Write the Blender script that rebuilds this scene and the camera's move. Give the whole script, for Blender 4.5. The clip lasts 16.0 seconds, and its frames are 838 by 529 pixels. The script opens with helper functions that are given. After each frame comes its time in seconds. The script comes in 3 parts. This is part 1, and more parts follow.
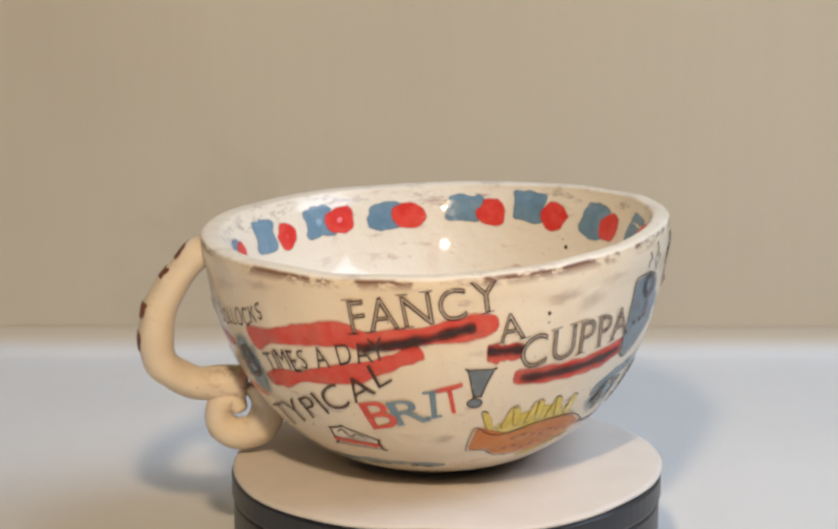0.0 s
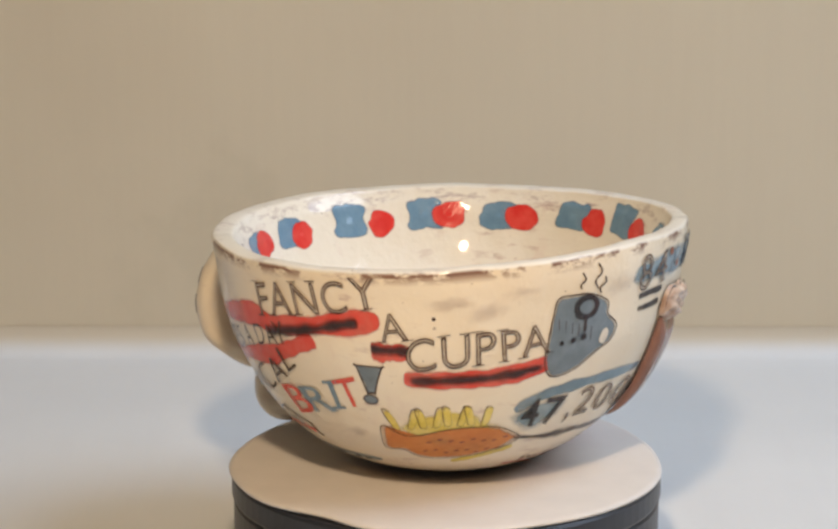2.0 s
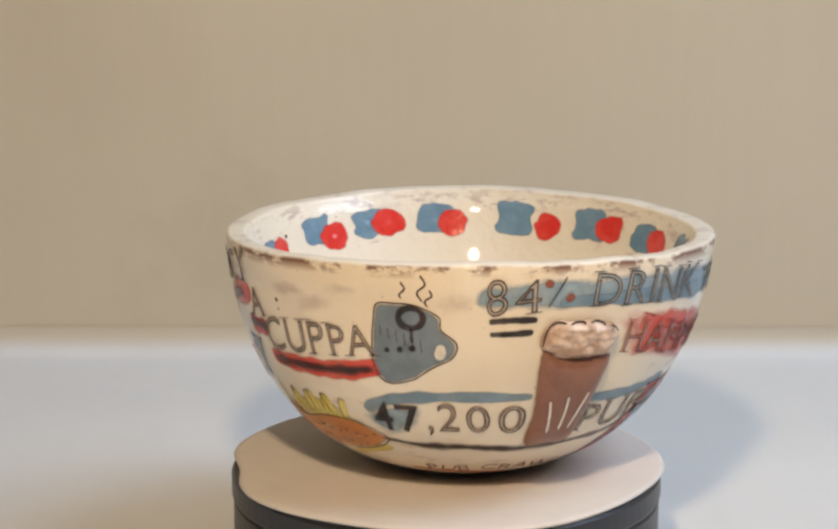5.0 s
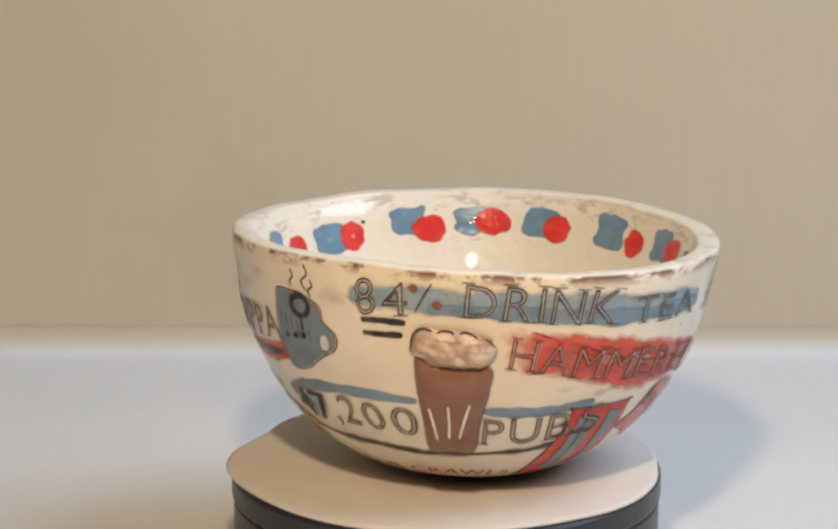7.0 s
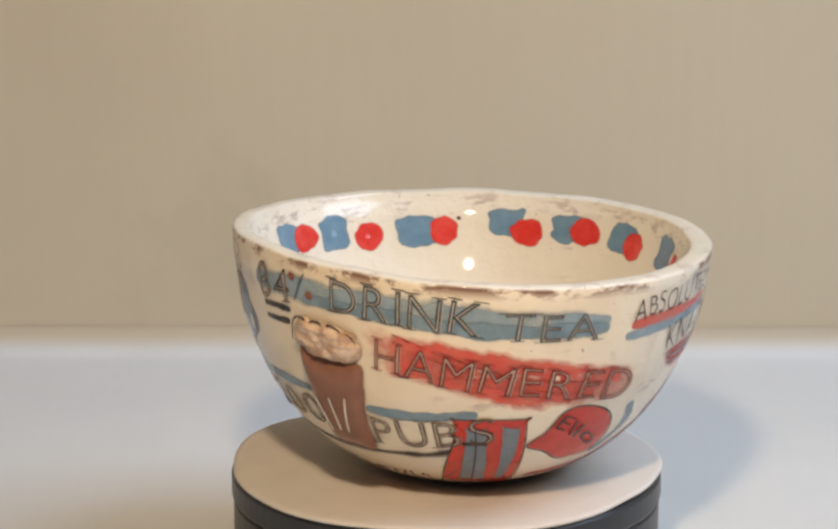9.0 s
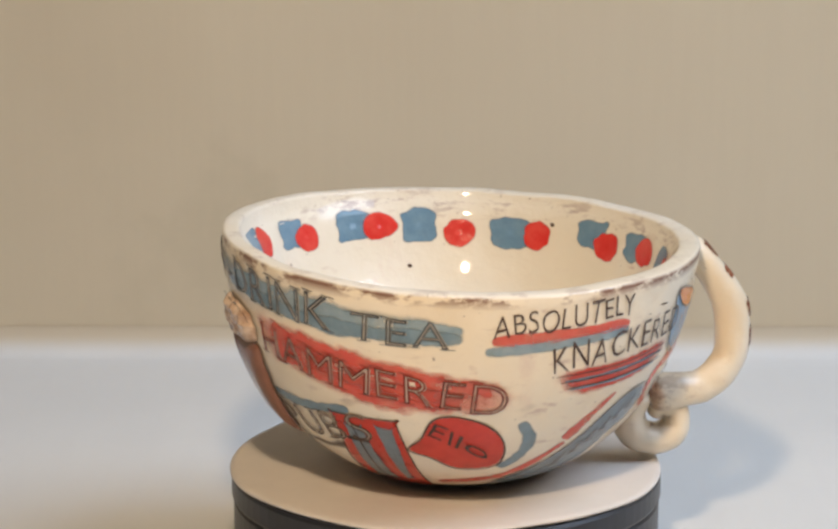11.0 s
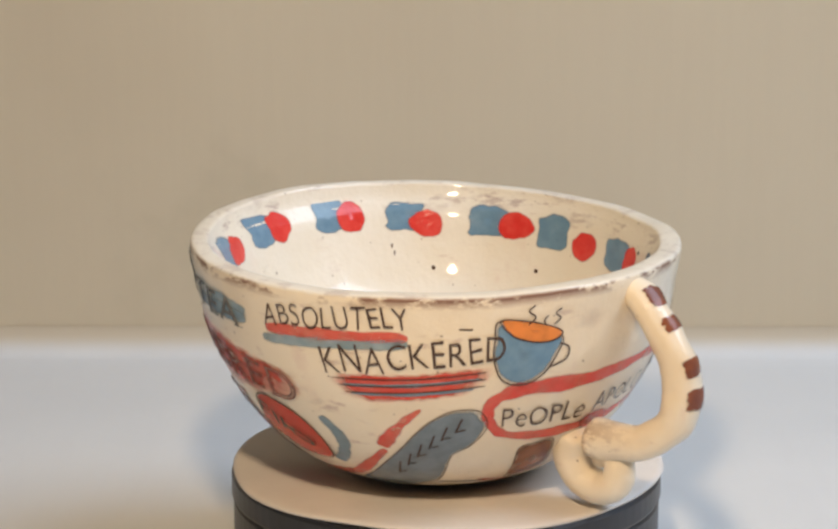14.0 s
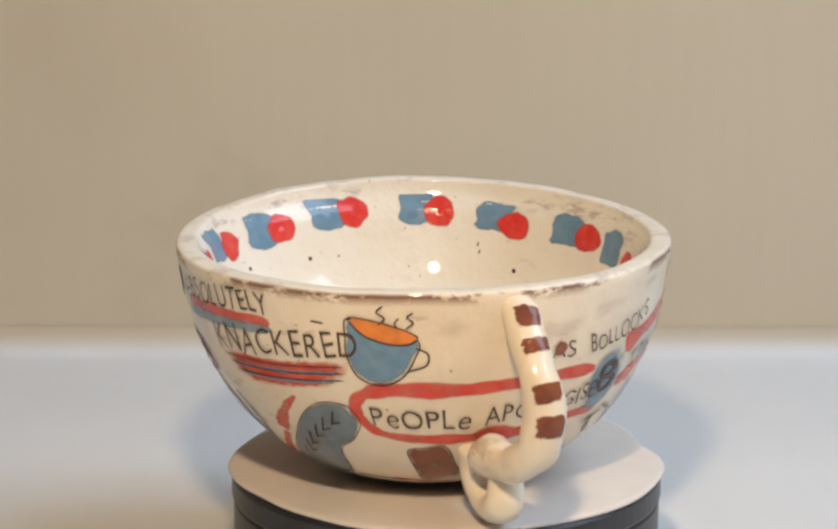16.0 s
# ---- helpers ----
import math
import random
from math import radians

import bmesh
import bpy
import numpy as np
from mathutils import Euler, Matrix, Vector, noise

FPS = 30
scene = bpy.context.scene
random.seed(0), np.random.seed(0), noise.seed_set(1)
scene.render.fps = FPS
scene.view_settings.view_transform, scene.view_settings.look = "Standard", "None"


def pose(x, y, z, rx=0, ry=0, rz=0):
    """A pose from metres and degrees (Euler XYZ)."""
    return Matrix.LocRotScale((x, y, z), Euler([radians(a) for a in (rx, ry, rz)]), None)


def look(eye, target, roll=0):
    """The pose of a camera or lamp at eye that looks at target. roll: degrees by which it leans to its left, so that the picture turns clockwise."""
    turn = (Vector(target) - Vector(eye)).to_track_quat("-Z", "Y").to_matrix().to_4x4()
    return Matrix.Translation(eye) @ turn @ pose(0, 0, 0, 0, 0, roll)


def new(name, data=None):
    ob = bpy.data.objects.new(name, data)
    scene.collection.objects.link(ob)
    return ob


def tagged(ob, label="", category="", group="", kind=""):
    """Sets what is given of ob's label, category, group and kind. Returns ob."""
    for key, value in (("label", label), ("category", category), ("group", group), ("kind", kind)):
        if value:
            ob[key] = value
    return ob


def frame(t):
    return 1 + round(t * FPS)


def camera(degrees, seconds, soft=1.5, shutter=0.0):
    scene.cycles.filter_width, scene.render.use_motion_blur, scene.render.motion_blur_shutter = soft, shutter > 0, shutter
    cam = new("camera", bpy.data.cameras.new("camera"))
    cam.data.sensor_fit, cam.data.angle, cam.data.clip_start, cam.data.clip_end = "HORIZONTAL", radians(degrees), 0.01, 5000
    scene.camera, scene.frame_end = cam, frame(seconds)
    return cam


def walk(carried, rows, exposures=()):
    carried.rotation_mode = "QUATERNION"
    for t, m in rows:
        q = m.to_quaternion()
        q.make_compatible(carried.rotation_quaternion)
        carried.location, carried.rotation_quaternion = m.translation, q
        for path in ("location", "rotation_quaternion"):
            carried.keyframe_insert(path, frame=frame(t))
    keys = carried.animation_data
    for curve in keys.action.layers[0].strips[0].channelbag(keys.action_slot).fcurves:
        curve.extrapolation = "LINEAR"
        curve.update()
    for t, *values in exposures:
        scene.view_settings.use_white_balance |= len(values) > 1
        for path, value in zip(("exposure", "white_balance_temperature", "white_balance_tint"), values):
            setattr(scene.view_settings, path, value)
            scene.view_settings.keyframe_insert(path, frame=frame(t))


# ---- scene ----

# ---------------------------------------------------------------- camera
cam = camera(19.85, 16.0, soft=2.7)
EYE = pose(0, -0.8, 0.2945, 76.98, 0, 0.667) @ pose(0, 0, 0, 0, 0, -0.116)
walk(cam, [(0.0, EYE), (16.0, EYE)])

# ---------------------------------------------------------------- light
world = bpy.data.worlds.new("world")
scene.world = world
world.use_nodes = True
sky = world.node_tree.nodes.new("ShaderNodeTexSky")
sky.sky_type, sky.sun_disc = "NISHITA", False
sky.sun_elevation, sky.sun_rotation = radians(40), radians(120)
world.node_tree.links.new(sky.outputs[0], world.node_tree.nodes["Background"].inputs[0])
world.node_tree.nodes["Background"].inputs[1].default_value = 0.08


def area_lamp(name, m, power, colour, size, size_y=None, shape="RECTANGLE"):
    data = bpy.data.lights.new(name, "AREA")
    data.energy, data.color, data.shape, data.size = power, colour, shape, size
    if size_y:
        data.size_y = size_y
    ob = new(name, data)
    ob.matrix_world = m
    return ob


LAMP = (-0.03, -0.50, 0.46)
area_lamp("desk_lamp_light", look(LAMP, (0, 0.10, 0.08)), 2.95, (1.0, 0.755, 0.50), 0.045, shape="DISK")
area_lamp("window_light", look((0.97, -0.10, 1.14), (0, 0.0, 0.1)), 17.6, (0.62, 0.77, 1.0), 0.72, 0.9)

# ---------------------------------------------------------------- materials


def material(name):
    m = bpy.data.materials.new(name)
    m.use_nodes = True
    nt = m.node_tree
    return m, nt, nt.nodes["Principled BSDF"]


def node(nt, kind, **values):
    n = nt.nodes.new("ShaderNode" + kind)
    for key, value in values.items():
        n.inputs[key].default_value = value
    return n


def noise_tex(nt, scale, detail=4.0, rough=0.55, coords="Object", stretch=None):
    tc = node(nt, "TexCoord")
    n = node(nt, "TexNoise", Scale=scale, Detail=detail, Roughness=rough)
    if stretch:
        mp = node(nt, "Mapping", Scale=stretch)
        nt.links.new(tc.outputs[coords], mp.inputs["Vector"])
        nt.links.new(mp.outputs[0], n.inputs["Vector"])
    else:
        nt.links.new(tc.outputs[coords], n.inputs["Vector"])
    return n.outputs["Fac"]


def ramp(nt, value, lo, hi, a=0.0, b=1.0):
    n = node(nt, "MapRange")
    n.interpolation_type = "SMOOTHSTEP"
    nt.links.new(value, n.inputs[0])
    for i, v in enumerate((lo, hi, a, b)):
        n.inputs[i + 1].default_value = v
    return n.outputs[0]


def mixed(nt, fac, a, b):
    n = nt.nodes.new("ShaderNodeMix")
    n.data_type = "RGBA"
    for socket, value in ((n.inputs[0], fac), (n.inputs[6], a), (n.inputs[7], b)):
        if isinstance(value, (tuple, float, int)):
            socket.default_value = (*value, 1) if isinstance(value, tuple) else value
        else:
            nt.links.new(value, socket)
    return n.outputs[2]


def calc(nt, op, a, b=0.0):
    n = nt.nodes.new("ShaderNodeMath")
    n.operation = op
    for socket, value in ((n.inputs[0], a), (n.inputs[1], b)):
        if isinstance(value, (float, int)):
            socket.default_value = value
        else:
            nt.links.new(value, socket)
    return n.outputs[0]


def bump(nt, bsdf, height, strength, distance):
    n = node(nt, "Bump", Strength=strength, Distance=distance)
    nt.links.new(height, n.inputs["Height"])
    nt.links.new(n.outputs[0], bsdf.inputs["Normal"])


def plain(name, colour, rough=0.5, vary=0.12, scale=40.0, relief=0.0, metal=0.0):
    m, nt, b = material(name)
    f = ramp(nt, noise_tex(nt, scale), 0.3, 0.7)
    dark = tuple(c * (1 - vary) for c in colour)
    nt.links.new(mixed(nt, f, dark, colour), b.inputs["Base Color"])
    b.inputs["Roughness"].default_value, b.inputs["Metallic"].default_value = rough, metal
    if relief:
        bump(nt, b, noise_tex(nt, scale * 8, 6), 0.4, relief)
    return m


def attribute(nt, name):
    n = nt.nodes.new("ShaderNodeAttribute")
    n.attribute_name = name
    return n.outputs["Fac"]


def glaze_material():
    """Cream glazed earthenware: brown body shows where the glaze broke at the rim, scratchy brown brush marks."""
    m, nt, b = material("cream_glaze")
    outer = mixed(nt, ramp(nt, noise_tex(nt, 16, 4), 0.35, 0.65), (0.72, 0.605, 0.445), (0.77, 0.68, 0.54))
    # inside and lip whiter: the cool light falling there is put into the colour
    inner_lit = mixed(nt, ramp(nt, noise_tex(nt, 12, 4), 0.35, 0.65), (0.72, 0.665, 0.555), (0.755, 0.715, 0.63))
    base = mixed(nt, attribute(nt, "inner_lit"), outer, inner_lit)
    scratch = ramp(nt, noise_tex(nt, 80, 7, 0.66, stretch=(1.0, 1.0, 3.2)), 0.56, 0.70, 0, 0.6)
    zone = ramp(nt, noise_tex(nt, 19, 2), 0.46, 0.64)
    base = mixed(nt, calc(nt, "MULTIPLY", scratch, zone), base, (0.42, 0.28, 0.25))
    brushed = ramp(nt, noise_tex(nt, 95, 6, 0.65, stretch=(1.0, 1.0, 0.35)), 0.54, 0.74, 0, 0.35)
    base = mixed(nt, calc(nt, "MULTIPLY", brushed, ramp(nt, noise_tex(nt, 24, 2), 0.48, 0.66)), base, (0.60, 0.41, 0.37))
    flecks = ramp(nt, noise_tex(nt, 420, 2), 0.735, 0.76, 0, 0.8)
    base = mixed(nt, flecks, base, (0.16, 0.10, 0.07))
    streak = ramp(nt, noise_tex(nt, 62, 7, 0.74, stretch=(1, 1, 3.4)), 0.52, 0.62)
    base = mixed(nt, calc(nt, "MULTIPLY", attribute(nt, "stain"), streak), base, (0.25, 0.155, 0.155))
    broken = ramp(nt, noise_tex(nt, 60, 7, 0.72, stretch=(1, 1, 2.0)), 0.47, 0.56)
    base = mixed(nt, calc(nt, "MULTIPLY", attribute(nt, "wear"), broken), base, (0.17, 0.075, 0.05))
    nt.links.new(base, b.inputs["Base Color"])
    b.inputs["Roughness"].default_value = 0.45
    b.inputs["Coat Weight"].default_value, b.inputs["Coat Roughness"].default_value = 0.6, 0.05
    b.inputs["Specular IOR Level"].default_value = 0.14
    bump(nt, b, noise_tex(nt, 65, 5, 0.55), 0.7, 0.0018)
    return m


def paint(name, colour, solid=0.85, soft=0.25, rough=0.22, second=None, streak=0.5):
    """Underglaze colour laid on by brush: thin and broken towards its edge."""
    m, nt, b = material(name)
    second = second or tuple(c * 0.75 for c in colour)
    col = mixed(nt, ramp(nt, noise_tex(nt, 140, 5), 0.35, 0.68), colour, second)
    nt.links.new(col, b.inputs["Base Color"])
    b.inputs["Roughness"].default_value = rough
    b.inputs["Coat Weight"].default_value, b.inputs["Coat Roughness"].default_value = 0.28, 0.08
    b.inputs["Specular IOR Level"].default_value = 0.12
    bump(nt, b, noise_tex(nt, 65, 5, 0.55), 0.7, 0.0018)
    fray = calc(nt, "ADD", attribute(nt, "edge"), calc(nt, "MULTIPLY", calc(nt, "SUBTRACT", noise_tex(nt, 170, 3), 0.5), soft * 1.2))
    cover = calc(nt, "MULTIPLY", ramp(nt, fray, 1.0 - soft, 1.0, 1.0, 0.0), ramp(nt, noise_tex(nt, 90, 4), 0.25, 0.55, solid * (1 - streak * 0.5), solid))
    clear = node(nt, "BsdfTransparent")
    mix = nt.nodes.new("ShaderNodeMixShader")
    nt.links.new(cover, mix.inputs[0])
    nt.links.new(clear.outputs[0], mix.inputs[1])
    nt.links.new(b.outputs[0], mix.inputs[2])
    nt.links.new(mix.outputs[0], nt.nodes["Material Output"].inputs["Surface"])
    return m


GLAZE = glaze_material()
RED = paint("red_paint", (0.65, 0.065, 0.045), 0.92, 0.34, second=(0.66, 0.12, 0.085), streak=0.7)
RED_SOLID = paint("solid_red_paint", (0.58, 0.055, 0.038), 0.97, 0.05, second=(0.50, 0.045, 0.032), streak=0.15)
RED_THIN = paint("thin_red_paint", (0.65, 0.075, 0.055), 0.82, 0.32, second=(0.66, 0.13, 0.09), streak=0.9)
DOT_RED = paint("bright_red_paint", (0.60, 0.04, 0.032), 1.0, 0.16, second=(0.66, 0.075, 0.06), streak=0.1)
DOT_BLUE = paint("slate_blue_paint", (0.13, 0.235, 0.34), 0.98, 0.16, second=(0.17, 0.28, 0.38), streak=0.15)
BLUE = paint("grey_blue_paint", (0.16, 0.24, 0.30), 0.85, 0.4, second=(0.22, 0.31, 0.37), streak=0.6)
BLUE_WASH = paint("pale_blue_wash", (0.20, 0.31, 0.38), 0.75, 0.5, second=(0.30, 0.40, 0.46), streak=0.9)
SLATE = paint("slate_grey_paint", (0.15, 0.185, 0.21), 0.97, 0.1, second=(0.19, 0.23, 0.26), streak=0.1)
BLACK_SOFT = paint("soft_black_underglaze", (0.03, 0.02, 0.02), 0.9, 0.95, second=(0.06, 0.03, 0.03))
BLACK = paint("black_underglaze", (0.02, 0.018, 0.018), 0.92, 0.5, second=(0.05, 0.03, 0.03))
INK = paint("dark_brown_ink", (0.06, 0.032, 0.024), 0.96, 0.2, second=(0.075, 0.042, 0.03), streak=0.25)
STAMP = paint("stamped_line_stain", (0.06, 0.032, 0.022), 0.92, 0.2, second=(0.15, 0.09, 0.065), streak=0.7)
RED_STAMP = paint("maroon_stamped_stain", (0.15, 0.025, 0.018), 0.9, 0.2, second=(0.24, 0.05, 0.035), streak=0.6)
SLATE_STAMP = paint("slate_stamped_stain", (0.05, 0.05, 0.055), 0.9, 0.2, second=(0.11, 0.12, 0.13), streak=0.7)
# highlight of the pressed letters, put into colour
LETTER_HIGHLIGHT = paint("pale_letter_highlight", (0.72, 0.63, 0.52), 0.5, 0.2, streak=0.9)
ORANGE = paint("orange_paint", (0.55, 0.19, 0.055), 0.95, 0.12, second=(0.62, 0.24, 0.07))
BRIGHT_ORANGE = paint("bright_orange_paint", (0.75, 0.24, 0.05), 0.97, 0.1)
YELLOW = paint("yellow_paint", (0.72, 0.56, 0.10), 0.85, 0.35, second=(0.80, 0.66, 0.22))
BROWN = paint("chocolate_brown_paint", (0.215, 0.10, 0.068), 1.0, 0.06, second=(0.25, 0.12, 0.08), streak=0.0)
RUST = paint("rust_brown_paint", (0.21, 0.075, 0.045), 0.97, 0.12, second=(0.25, 0.09, 0.055))
STRIPE = paint("brown_stripe_paint", (0.235, 0.078, 0.038), 0.97, 0.3, second=(0.16, 0.055, 0.035), streak=0.2)
PINK = paint("pink_wash", (0.62, 0.12, 0.09), 0.7, 0.6, streak=1.0)
FOAM = paint("foam_glaze", (0.38, 0.24, 0.165), 1.0, 0.04, second=(0.72, 0.56, 0.43), streak=0.0)
CREAM = paint("cream_slip", (0.82, 0.74, 0.62), 0.95, 0.15)
SMUDGE = paint("brown_smudge", (0.42, 0.27, 0.23), 0.22, 0.95, streak=1.9)
# brown of the foot, darkened to stand in for shade under the bowl
FOOT_SHADE = plain("dark_brown_foot_shade", (0.10, 0.055, 0.04), 0.85, 0.3, 120, 0.0003)
PAPER = plain("white_card", (0.65, 0.60, 0.545), 0.75, 0.05, 60, 0.0002)
BLACK_PLASTIC = plain("black_plastic", (0.022, 0.024, 0.03), 0.38, 0.25, 90, 0.0001)
WHITE_PAINT = plain("dull_beige_wall_paint", (0.54, 0.49, 0.42), 0.7, 0.06, 6)
FLOOR_WOOD = plain("brown_floor_wood", (0.22, 0.14, 0.09), 0.5, 0.3, 9)
FRAME_WHITE = plain("white_frame_paint", (0.78, 0.78, 0.77), 0.4, 0.05, 12)


def wall_material():
    m, nt, b = material("beige_wall_paper")
    base = mixed(nt, ramp(nt, noise_tex(nt, 3.2, 3), 0.3, 0.7), (0.56, 0.494, 0.374), (0.62, 0.554, 0.424))
    weave = ramp(nt, noise_tex(nt, 160, 3, 0.6, stretch=(1, 1, 0.06)), 0.35, 0.65, 0, 0.04)
    base = mixed(nt, weave, base, (0.44, 0.385, 0.30))
    stain = ramp(nt, noise_tex(nt, 9, 5, 0.6), 0.60, 0.72, 0, 0.22)
    base = mixed(nt, stain, base, (0.44, 0.40, 0.29))
    nt.links.new(base, b.inputs["Base Color"])
    b.inputs["Roughness"].default_value = 0.85
    bump(nt, b, noise_tex(nt, 14, 5), 0.25, 0.003)
    return m


def table_colour(nt):
    base = mixed(nt, ramp(nt, noise_tex(nt, 7, 4), 0.3, 0.7), (0.665, 0.675, 0.67), (0.71, 0.715, 0.705))
    grain = ramp(nt, noise_tex(nt, 120, 4, 0.6, stretch=(1.0, 0.08, 1)), 0.4, 0.7, 0, 0.08)
    return mixed(nt, grain, base, (0.61, 0.615, 0.615))


def table_material():
    m, nt, b = material("pale_grey_tabletop")
    nt.links.new(table_colour(nt), b.inputs["Base Color"])
    b.inputs["Roughness"].default_value = 0.55
    bump(nt, b, noise_tex(nt, 200, 4), 0.2, 0.0004)
    return m


WALL, TABLE = wall_material(), table_material()

# ---------------------------------------------------------------- mesh helpers


def link_mesh(name, verts, faces, mat, parent=None, label="", smooth=True, attrs=None):
    me = bpy.data.meshes.new(name)
    me.from_pydata([tuple(v) for v in verts], [], faces)
    for key, values in (attrs or {}).items():
        me.attributes.new(key, "FLOAT", "POINT").data.foreach_set("value", values)
    if smooth:
        me.polygons.foreach_set("use_smooth", [True] * len(me.polygons))
    me.materials.append(mat)
    me.update()
    ob = new(name, me)
    if parent:
        ob.parent = parent
    if label:
        tagged(ob, label)
    return ob


def part(name, bm, mat, parent, label=""):
    bmesh.ops.recalc_face_normals(bm, faces=bm.faces)
    me = bpy.data.meshes.new(name)
    bm.to_mesh(me)
    bm.free()
    me.materials.append(mat)
    ob = new(name, me)
    if parent:
        ob.parent = parent
    if label:
        tagged(ob, label)
    return ob


def add_box(bm, x0, x1, y0, y1, z0, z1):
    m = Matrix.Translation(((x0 + x1) / 2, (y0 + y1) / 2, (z0 + z1) / 2)) @ Matrix.Diagonal((x1 - x0, y1 - y0, z1 - z0, 1))
    return bmesh.ops.create_cube(bm, size=1.0, matrix=m)["verts"]


def box_mesh(*size, bevel=0.0):
    bm = bmesh.new()
    add_box(bm, *size)
    if bevel:
        bmesh.ops.bevel(bm, geom=bm.edges[:], offset=bevel, segments=2, affect="EDGES")
    return bm


def lathe(profile, n=96, cap=True):
    """A turned solid from (radius, height) pairs."""
    verts, faces = [], []
    for r, z in profile:
        for i in range(n):
            a = 2 * math.pi * i / n
            verts.append((r * math.cos(a), r * math.sin(a), z))
    for k in range(len(profile) - 1):
        for i in range(n):
            j = (i + 1) % n
            faces.append((k * n + i, k * n + j, (k + 1) * n + j, (k + 1) * n + i))
    if cap:
        faces.append(tuple(reversed(range(n))))
        faces.append(tuple((len(profile) - 1) * n + i for i in range(n)))
    return verts, faces


def curve_points(points, n, closed=False):
    """A smooth line through the points."""
    pts = [Vector(p) for p in points]
    count = len(pts)
    out = []
    spans = count if closed else count - 1
    for k in range(n if closed else n + 1):
        u = k / n * spans
        i = min(int(u), spans - 1)
        f = u - i
        pick = (lambda j: pts[j % count]) if closed else (lambda j: pts[max(0, min(count - 1, j))])
        a, b, c, d = pick(i - 1), pick(i), pick(i + 1), pick(i + 2)
        out.append(0.5 * (2 * b + (c - a) * f + (2 * a - 5 * b + 4 * c - d) * f * f + (3 * b - a - 3 * c + d) * f ** 3))
    return out


# ---------------------------------------------------------------- room
TOP = 0.04            # height of the card on the turntable above the table
structure = lambda ob, label: tagged(ob, label, kind="structure")

structure(part("wall_north", box_mesh(-2.0, 1.1, 0.288, 0.43, -0.75, 1.85), WALL, None), "beige papered wall behind the table")
structure(part("wall_south", box_mesh(-2.0, 1.1, -2.3, -2.2, -0.75, 1.85), WHITE_PAINT, None), "dull beige painted wall")
structure(part("wall_west", box_mesh(-2.1, -2.0, -2.3, 0.43, -0.75, 1.85), WHITE_PAINT, None), "dull beige painted wall")
bm = bmesh.new()
for y0, y1, z0, z1 in ((-2.3, -0.50, -0.75, 1.85), (0.286, 0.43, -0.75, 1.85), (-0.50, 0.286, -0.75, 0.64), (-0.50, 0.286, 1.64, 1.85)):
    add_box(bm, 1.0, 1.1, y0, y1, z0, z1)
structure(part("wall_east", bm, WHITE_PAINT, None), "dull beige painted wall with a window opening")
structure(part("floor", box_mesh(-2.1, 1.1, -2.3, 0.43, -0.85, -0.75), FLOOR_WOOD, None), "brown wooden floor")
structure(part("ceiling", box_mesh(-2.1, 1.1, -2.3, 0.43, 1.85, 1.95), WHITE_PAINT, None), "plain dull beige ceiling")
window = structure(new("window_1"), "white framed window in the side wall")
window.location = (1.05, 0, 0)
for y0, y1, z0, z1 in ((-0.50, -0.46, 0.64, 1.64), (0.246, 0.286, 0.64, 1.64), (-0.46, 0.246, 0.64, 0.68), (-0.46, 0.246, 1.60, 1.64)):
    part("window_frame", box_mesh(-0.03, 0.03, y0, y1, z0, z1), FRAME_WHITE, window)

table = tagged(new("table"), "pale grey smooth-topped table against the wall", "table")
part("tabletop", box_mesh(-0.95, 0.95, -0.62, 0.2875, -0.028, 0.0, bevel=0.003), TABLE, table)
for x in (-0.9, 0.9):
    for y in (-0.57, 0.24):
        part("leg", box_mesh(x - 0.025, x + 0.025, y - 0.025, y + 0.025, -0.75, -0.029, bevel=0.003), FRAME_WHITE, table)


def cove_material():
    """The joint, blended from the table's grey to the wall's beige to soften the edge."""
    m, nt, b = material("cove_blend")
    tc, xyz = node(nt, "TexCoord"), node(nt, "SeparateXYZ")
    nt.links.new(tc.outputs["Object"], xyz.inputs[0])
    height = calc(nt, "ADD", xyz.outputs[2], calc(nt, "MULTIPLY", calc(nt, "SUBTRACT", noise_tex(nt, 30, 3), 0.5), 0.001))
    nt.links.new(mixed(nt, ramp(nt, height, 0.001, 0.0095), table_colour(nt), (0.565, 0.505, 0.40)), b.inputs["Base Color"])
    b.inputs["Roughness"].default_value = 0.55
    bump(nt, b, noise_tex(nt, 200, 4), 0.2, 0.0004)
    return m


# rounded strip added to blur the line between table and wall
verts, faces = [], []
profile = [(0.2547, -0.0006), (0.2607, 0.0), (0.2677, 0.0002)]
profile += [(0.2877 - 0.013 * (1 - math.sin(math.pi / 2 * k / 24)), 0.0002 + 0.013 * (1 - math.cos(math.pi / 2 * k / 24))) for k in range(25)]
for y, z in profile:
    verts += [(-0.95, y, z), (0.95, y, z)]
for k in range(len(profile) - 1):
    faces.append((2 * k, 2 * k + 1, 2 * k + 3, 2 * k + 2))
structure(link_mesh("trim", verts, faces, cove_material()), "soft rounded joint between table and wall")

# ---------------------------------------------------------------- turntable
turntable = tagged(new("turntable"), "round black plastic display turntable standing on the table", "turntable")
v, f = lathe([(0.0725, 0.0), (0.0742, 0.0012), (0.0742, 0.0276), (0.0735, 0.0284), (0.066, 0.0285)])
link_mesh("base", v, f, BLACK_PLASTIC, turntable, "black plastic base ring", smooth=False)
v, f = lathe([(0.066, 0.0286), (0.0730, 0.0287), (0.0744, 0.0293), (0.0748, 0.0302), (0.0748, 0.0368), (0.0741, 0.0379), (0.068, 0.0382)])
platter = tagged(new("turntable_platter"), "black turning plate of the display turntable", "turntable plate")
link_mesh("plate", v, f, BLACK_PLASTIC, platter, smooth=False)


